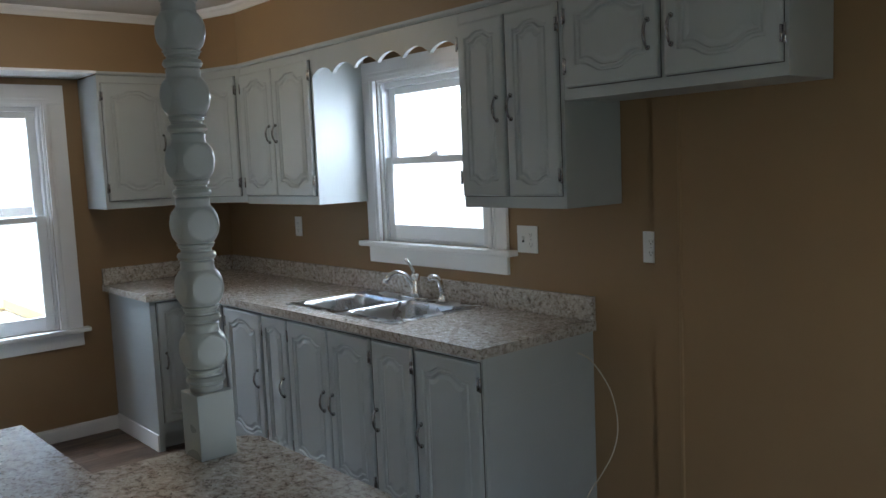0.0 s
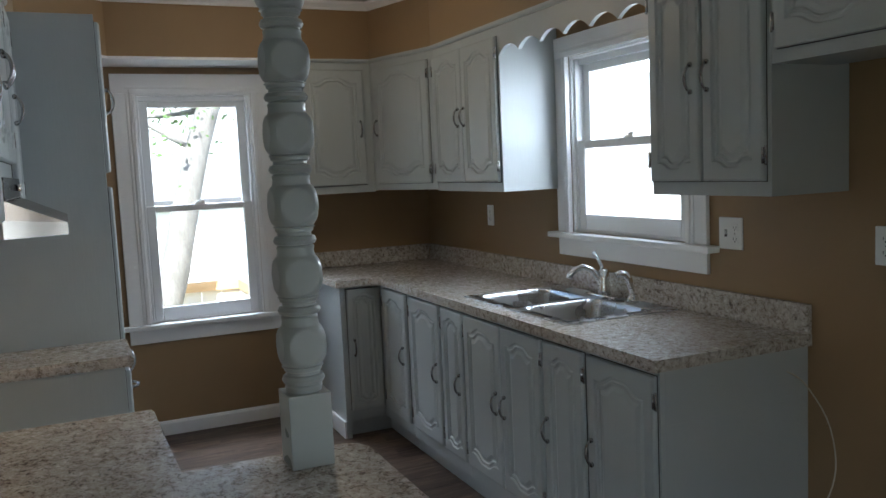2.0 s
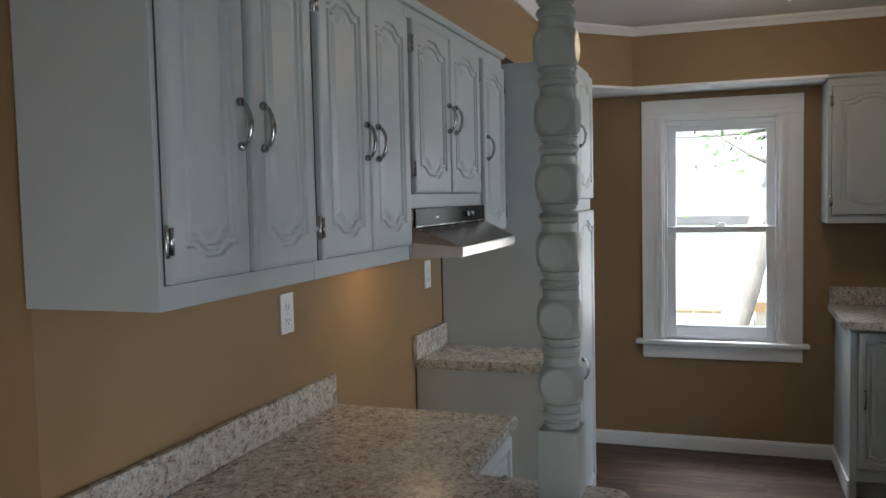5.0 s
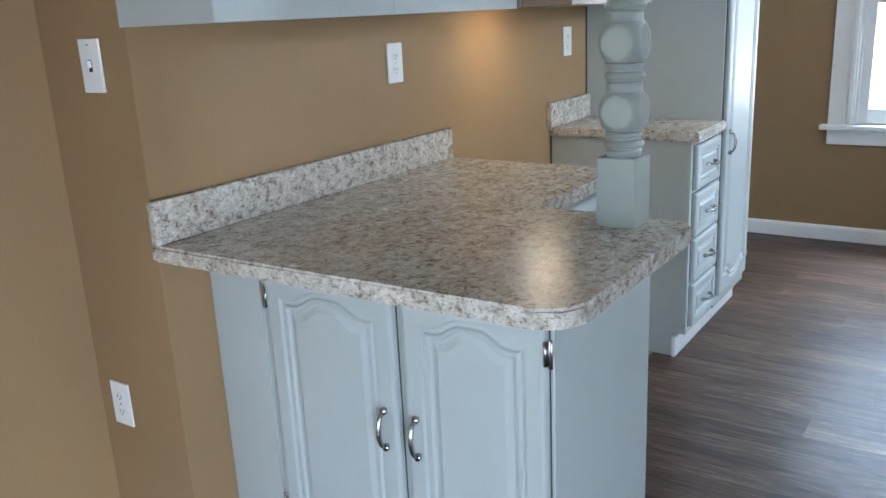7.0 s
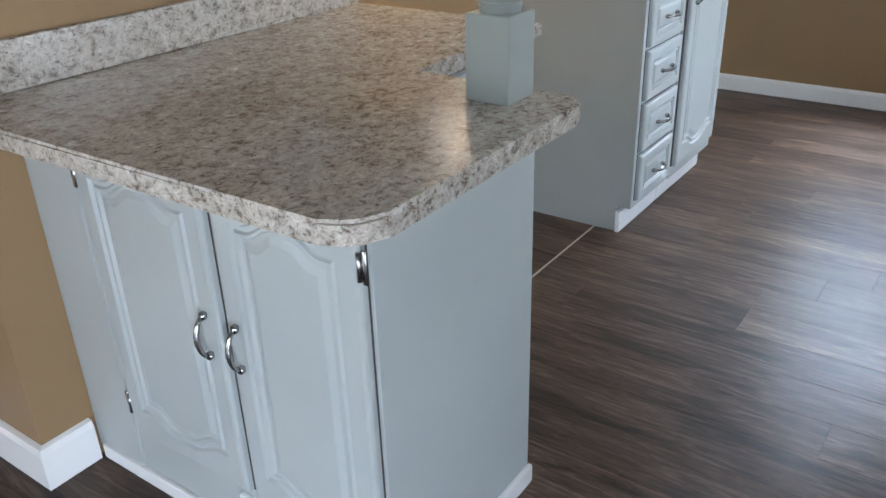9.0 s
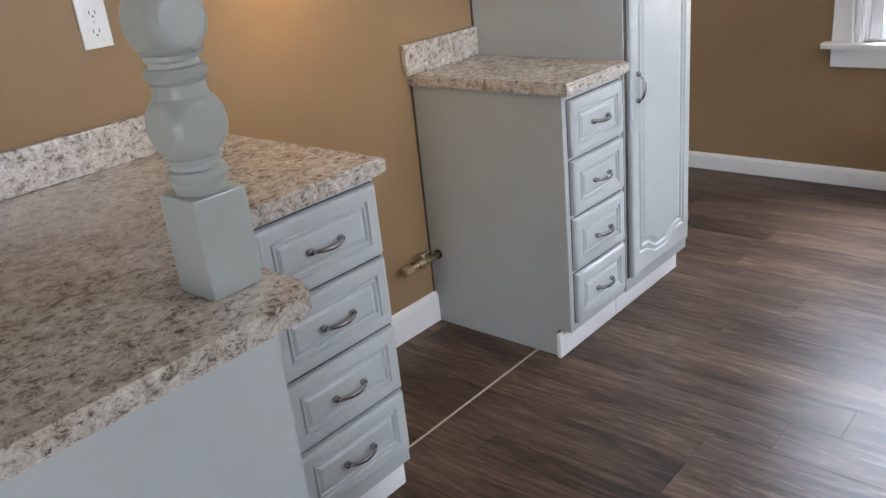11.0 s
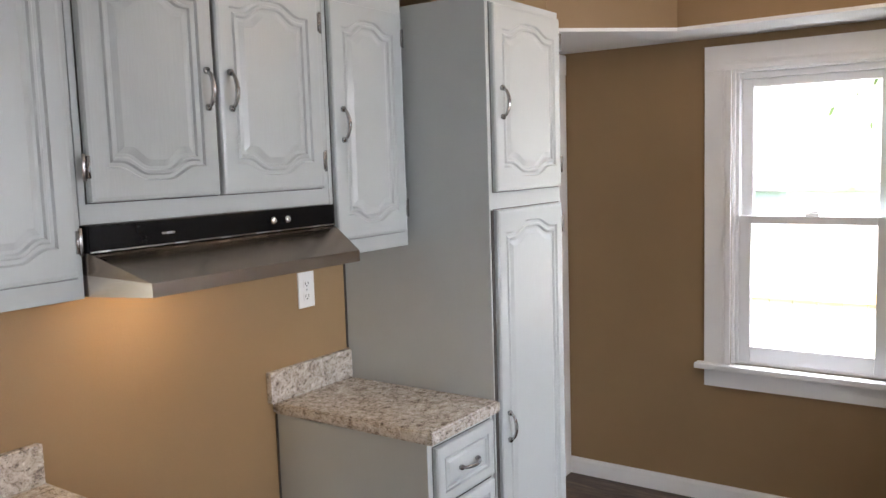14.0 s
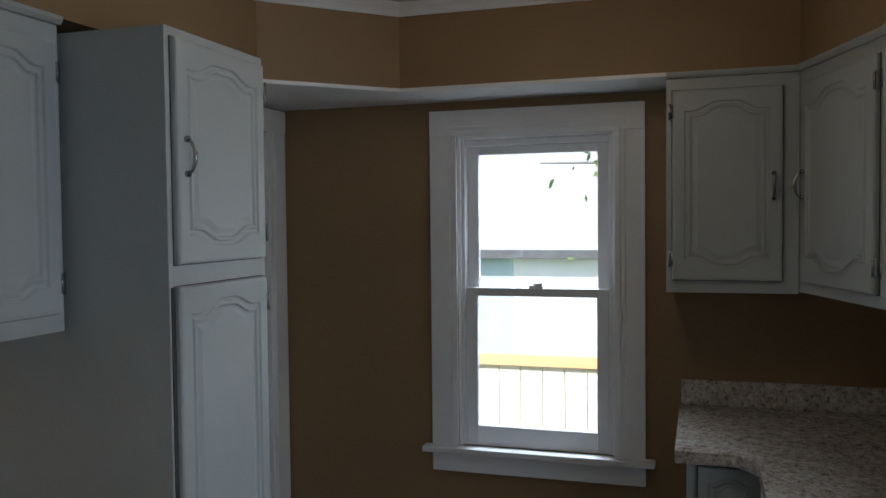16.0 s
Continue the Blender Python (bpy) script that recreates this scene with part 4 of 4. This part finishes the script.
# pale seam where the floor meets the stove patch
solid("floor_seam", boxed(0.348, 0.353, 2.56, 3.31, -0.002, 0.0035), CAULK, "thin pale seam across the floor at the stove gap", "seam", "structure")

# ---- outside ----
def ground():
    bm = bmesh.new()
    bmesh.ops.create_grid(bm, x_segments=2, y_segments=2, size=600)
    bmesh.ops.translate(bm, verts=bm.verts, vec=(0, 0, -0.6))
    return bm


solid("ground", ground(), GRASS, "sunlit lawn outside the windows", "ground", "structure")

# made-up pale slab, hides the lawn so the sink window's lower view stays bright
solid("driveway", boxed(3.1, 7.95, -8, 17, -0.65, -0.56), SIDING, "pale slab added to look bright through the sink window", "driveway", "structure")

fence = thing("low_fence", (0.8, 9.4, -0.6), "low orange cedar fence round the yard", "fence")
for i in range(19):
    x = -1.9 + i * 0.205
    part("board", boxed(x, x + 0.196, 9.40, 9.425, -0.598, 0.300, 0.004), SUNLITWOOD, fence)
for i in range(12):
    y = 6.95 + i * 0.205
    part("board", boxed(1.985, 2.010, y, y + 0.196, -0.598, 0.300, 0.004), SUNLITWOOD, fence)
part("rail", boxed(-1.92, 2.02, 9.36, 9.43, 0.300, 0.400, 0.004), FENCE, fence)
part("rail", boxed(1.97, 2.02, 6.93, 9.358, 0.300, 0.400, 0.004), FENCE, fence)


def tree(base, tip, radius, seed, spread):
    rnd = random.Random(seed)
    ob = thing("tree", base, "grey-barked leaning tree with sparse leaves outside the window", "tree")
    base, tip = Vector(base), Vector(tip)
    pts = [base + (tip - base) * (i / 12) + Vector((-0.22 * math.sin(math.pi * i / 12), 0, 0)) + Vector((rnd.uniform(-1, 1), rnd.uniform(-1, 1), 0)) * radius * 0.15 for i in range(13)]
    bm = tube(bmesh.new(), pts, [radius * (1.25 if i == 0 else 1.0 - 0.045 * i) for i in range(13)], 14)
    ends = []
    for k in range(10):
        p = pts[rnd.choice((5, 6, 7, 7, 8, 9, 11))]
        d = Vector((rnd.uniform(-1.2, 0.5), rnd.uniform(-0.3, 1), rnd.uniform(-0.15, 0.5))).normalized()
        n = rnd.uniform(0.8, spread)
        limb = [p + d * n * s + Vector((0, 0, 0.15 * s * s)) for s in (0, 0.3, 0.6, 1.0)]
        tube(bm, limb, [radius * 0.22, radius * 0.15, radius * 0.09, radius * 0.04], 7)
        ends += limb[1:]
    part("trunk", bm, BARK, ob, "", True)
    bm = bmesh.new()
    for e in (q for q in ends if q.x > 1.15):
        for k in range(45):
            c = e + Vector((rnd.gauss(0, 0.30), rnd.gauss(0, 0.30), rnd.gauss(0, 0.22)))
            u = Vector((rnd.uniform(-1, 1), rnd.uniform(-1, 1), rnd.uniform(-1, 1))).normalized()
            v = u.orthogonal().normalized()
            s = rnd.uniform(0.022, 0.045)
            bm.faces.new([bm.verts.new(c + q) for q in (-u * s, v * s * 0.5, u * s, -v * s * 0.5)])
    part("crown", bm, LEAF, ob, "sparse green leaves")
    return ob


tree((1.02, 8.9, -0.6), (2.60, 9.0, 4.2), 0.165, 4, 1.8)

shed = thing("neighbour_garage", (-3.0, 17.0, -0.6), "pale sided garage with a dark gutter and grey shingle roof", "garage")
part("wall", boxed(-1.15, 5.0, 15.0, 15.2, -0.599, 1.10), SIDING, shed)
part("wall", boxed(-9.0, -1.152, 15.0, 15.2, -0.599, 1.10), BLUESIDE, shed, "blue-grey siding")
part("gutter", boxed(-9.2, 5.2, 14.75, 14.87, 1.02, 1.16, 0.01), FASCIA, shed)
part("roof", extruded(bmesh.new(), [(0, 1.16), (4.2, 3.4), (8.4, 1.16), (8.4, 1.06), (4.2, 3.28), (0, 1.06)], Matrix(((0, 0, 1, -9.2), (1, 0, 0, 14.87), (0, 1, 0, 0), (0, 0, 0, 1))), 14.4), SHINGLE, shed)
# invented house, set close so its white wall fills the sink window
house = thing("backdrop_house", (14, 3, -0.6), "white sided house added as a bright backdrop past the sink window", "house")
part("wall", boxed(8.0, 17.0, -6.0, 17.0, -0.599, 5.2), SIDING, house)
part("roof", extruded(bmesh.new(), [(0, 5.2), (3.2, 7.6), (6.4, 5.2), (6.4, 5.05), (3.2, 7.4), (0, 5.05)], Matrix(((1, 0, 0, 7.6), (0, 0, 1, -6.4), (0, 1, 0, 0), (0, 0, 0, 1))), 23.8), SHINGLE, house)
# ---- floor planks, laid across the room ----
floor = bpy.data.objects["floor"]
LEN, WID = 1.22, 0.152
cut = {}


def plank_mesh(length):
    """A plank of that length with eased edges; alike lengths share one mesh."""
    key = round(length, 2)
    if key not in cut:
        bm = boxed(0, key - 0.0006, 0, WID - 0.0006, -0.0035, 0.0)
        bmesh.ops.bevel(bm, geom=[e for e in bm.edges if min(v.co.z for v in e.verts) > -0.001], offset=0.0006, segments=1, affect="EDGES")
        cut[key] = bpy.data.meshes.new("plank")
        bm.to_mesh(cut[key])
        bm.free()
        cut[key].materials.append(PLANK)
    return cut[key]


rnd = random.Random(11)
y = BACK_Y
while y < WALL_E - 0.01:
    west = -1.40 if y > 3.35 else -0.42
    x = west - rnd.uniform(0.0, 1.0)
    while x < WALL_R:
        x0, x1 = max(x, west), min(x + LEN, WALL_R)
        if x1 - x0 > 0.03:
            ob = new("plank", plank_mesh(x1 - x0))
            ob.parent = floor
            ob.location = (x0, y, 0)
        x += LEN
    y += WID
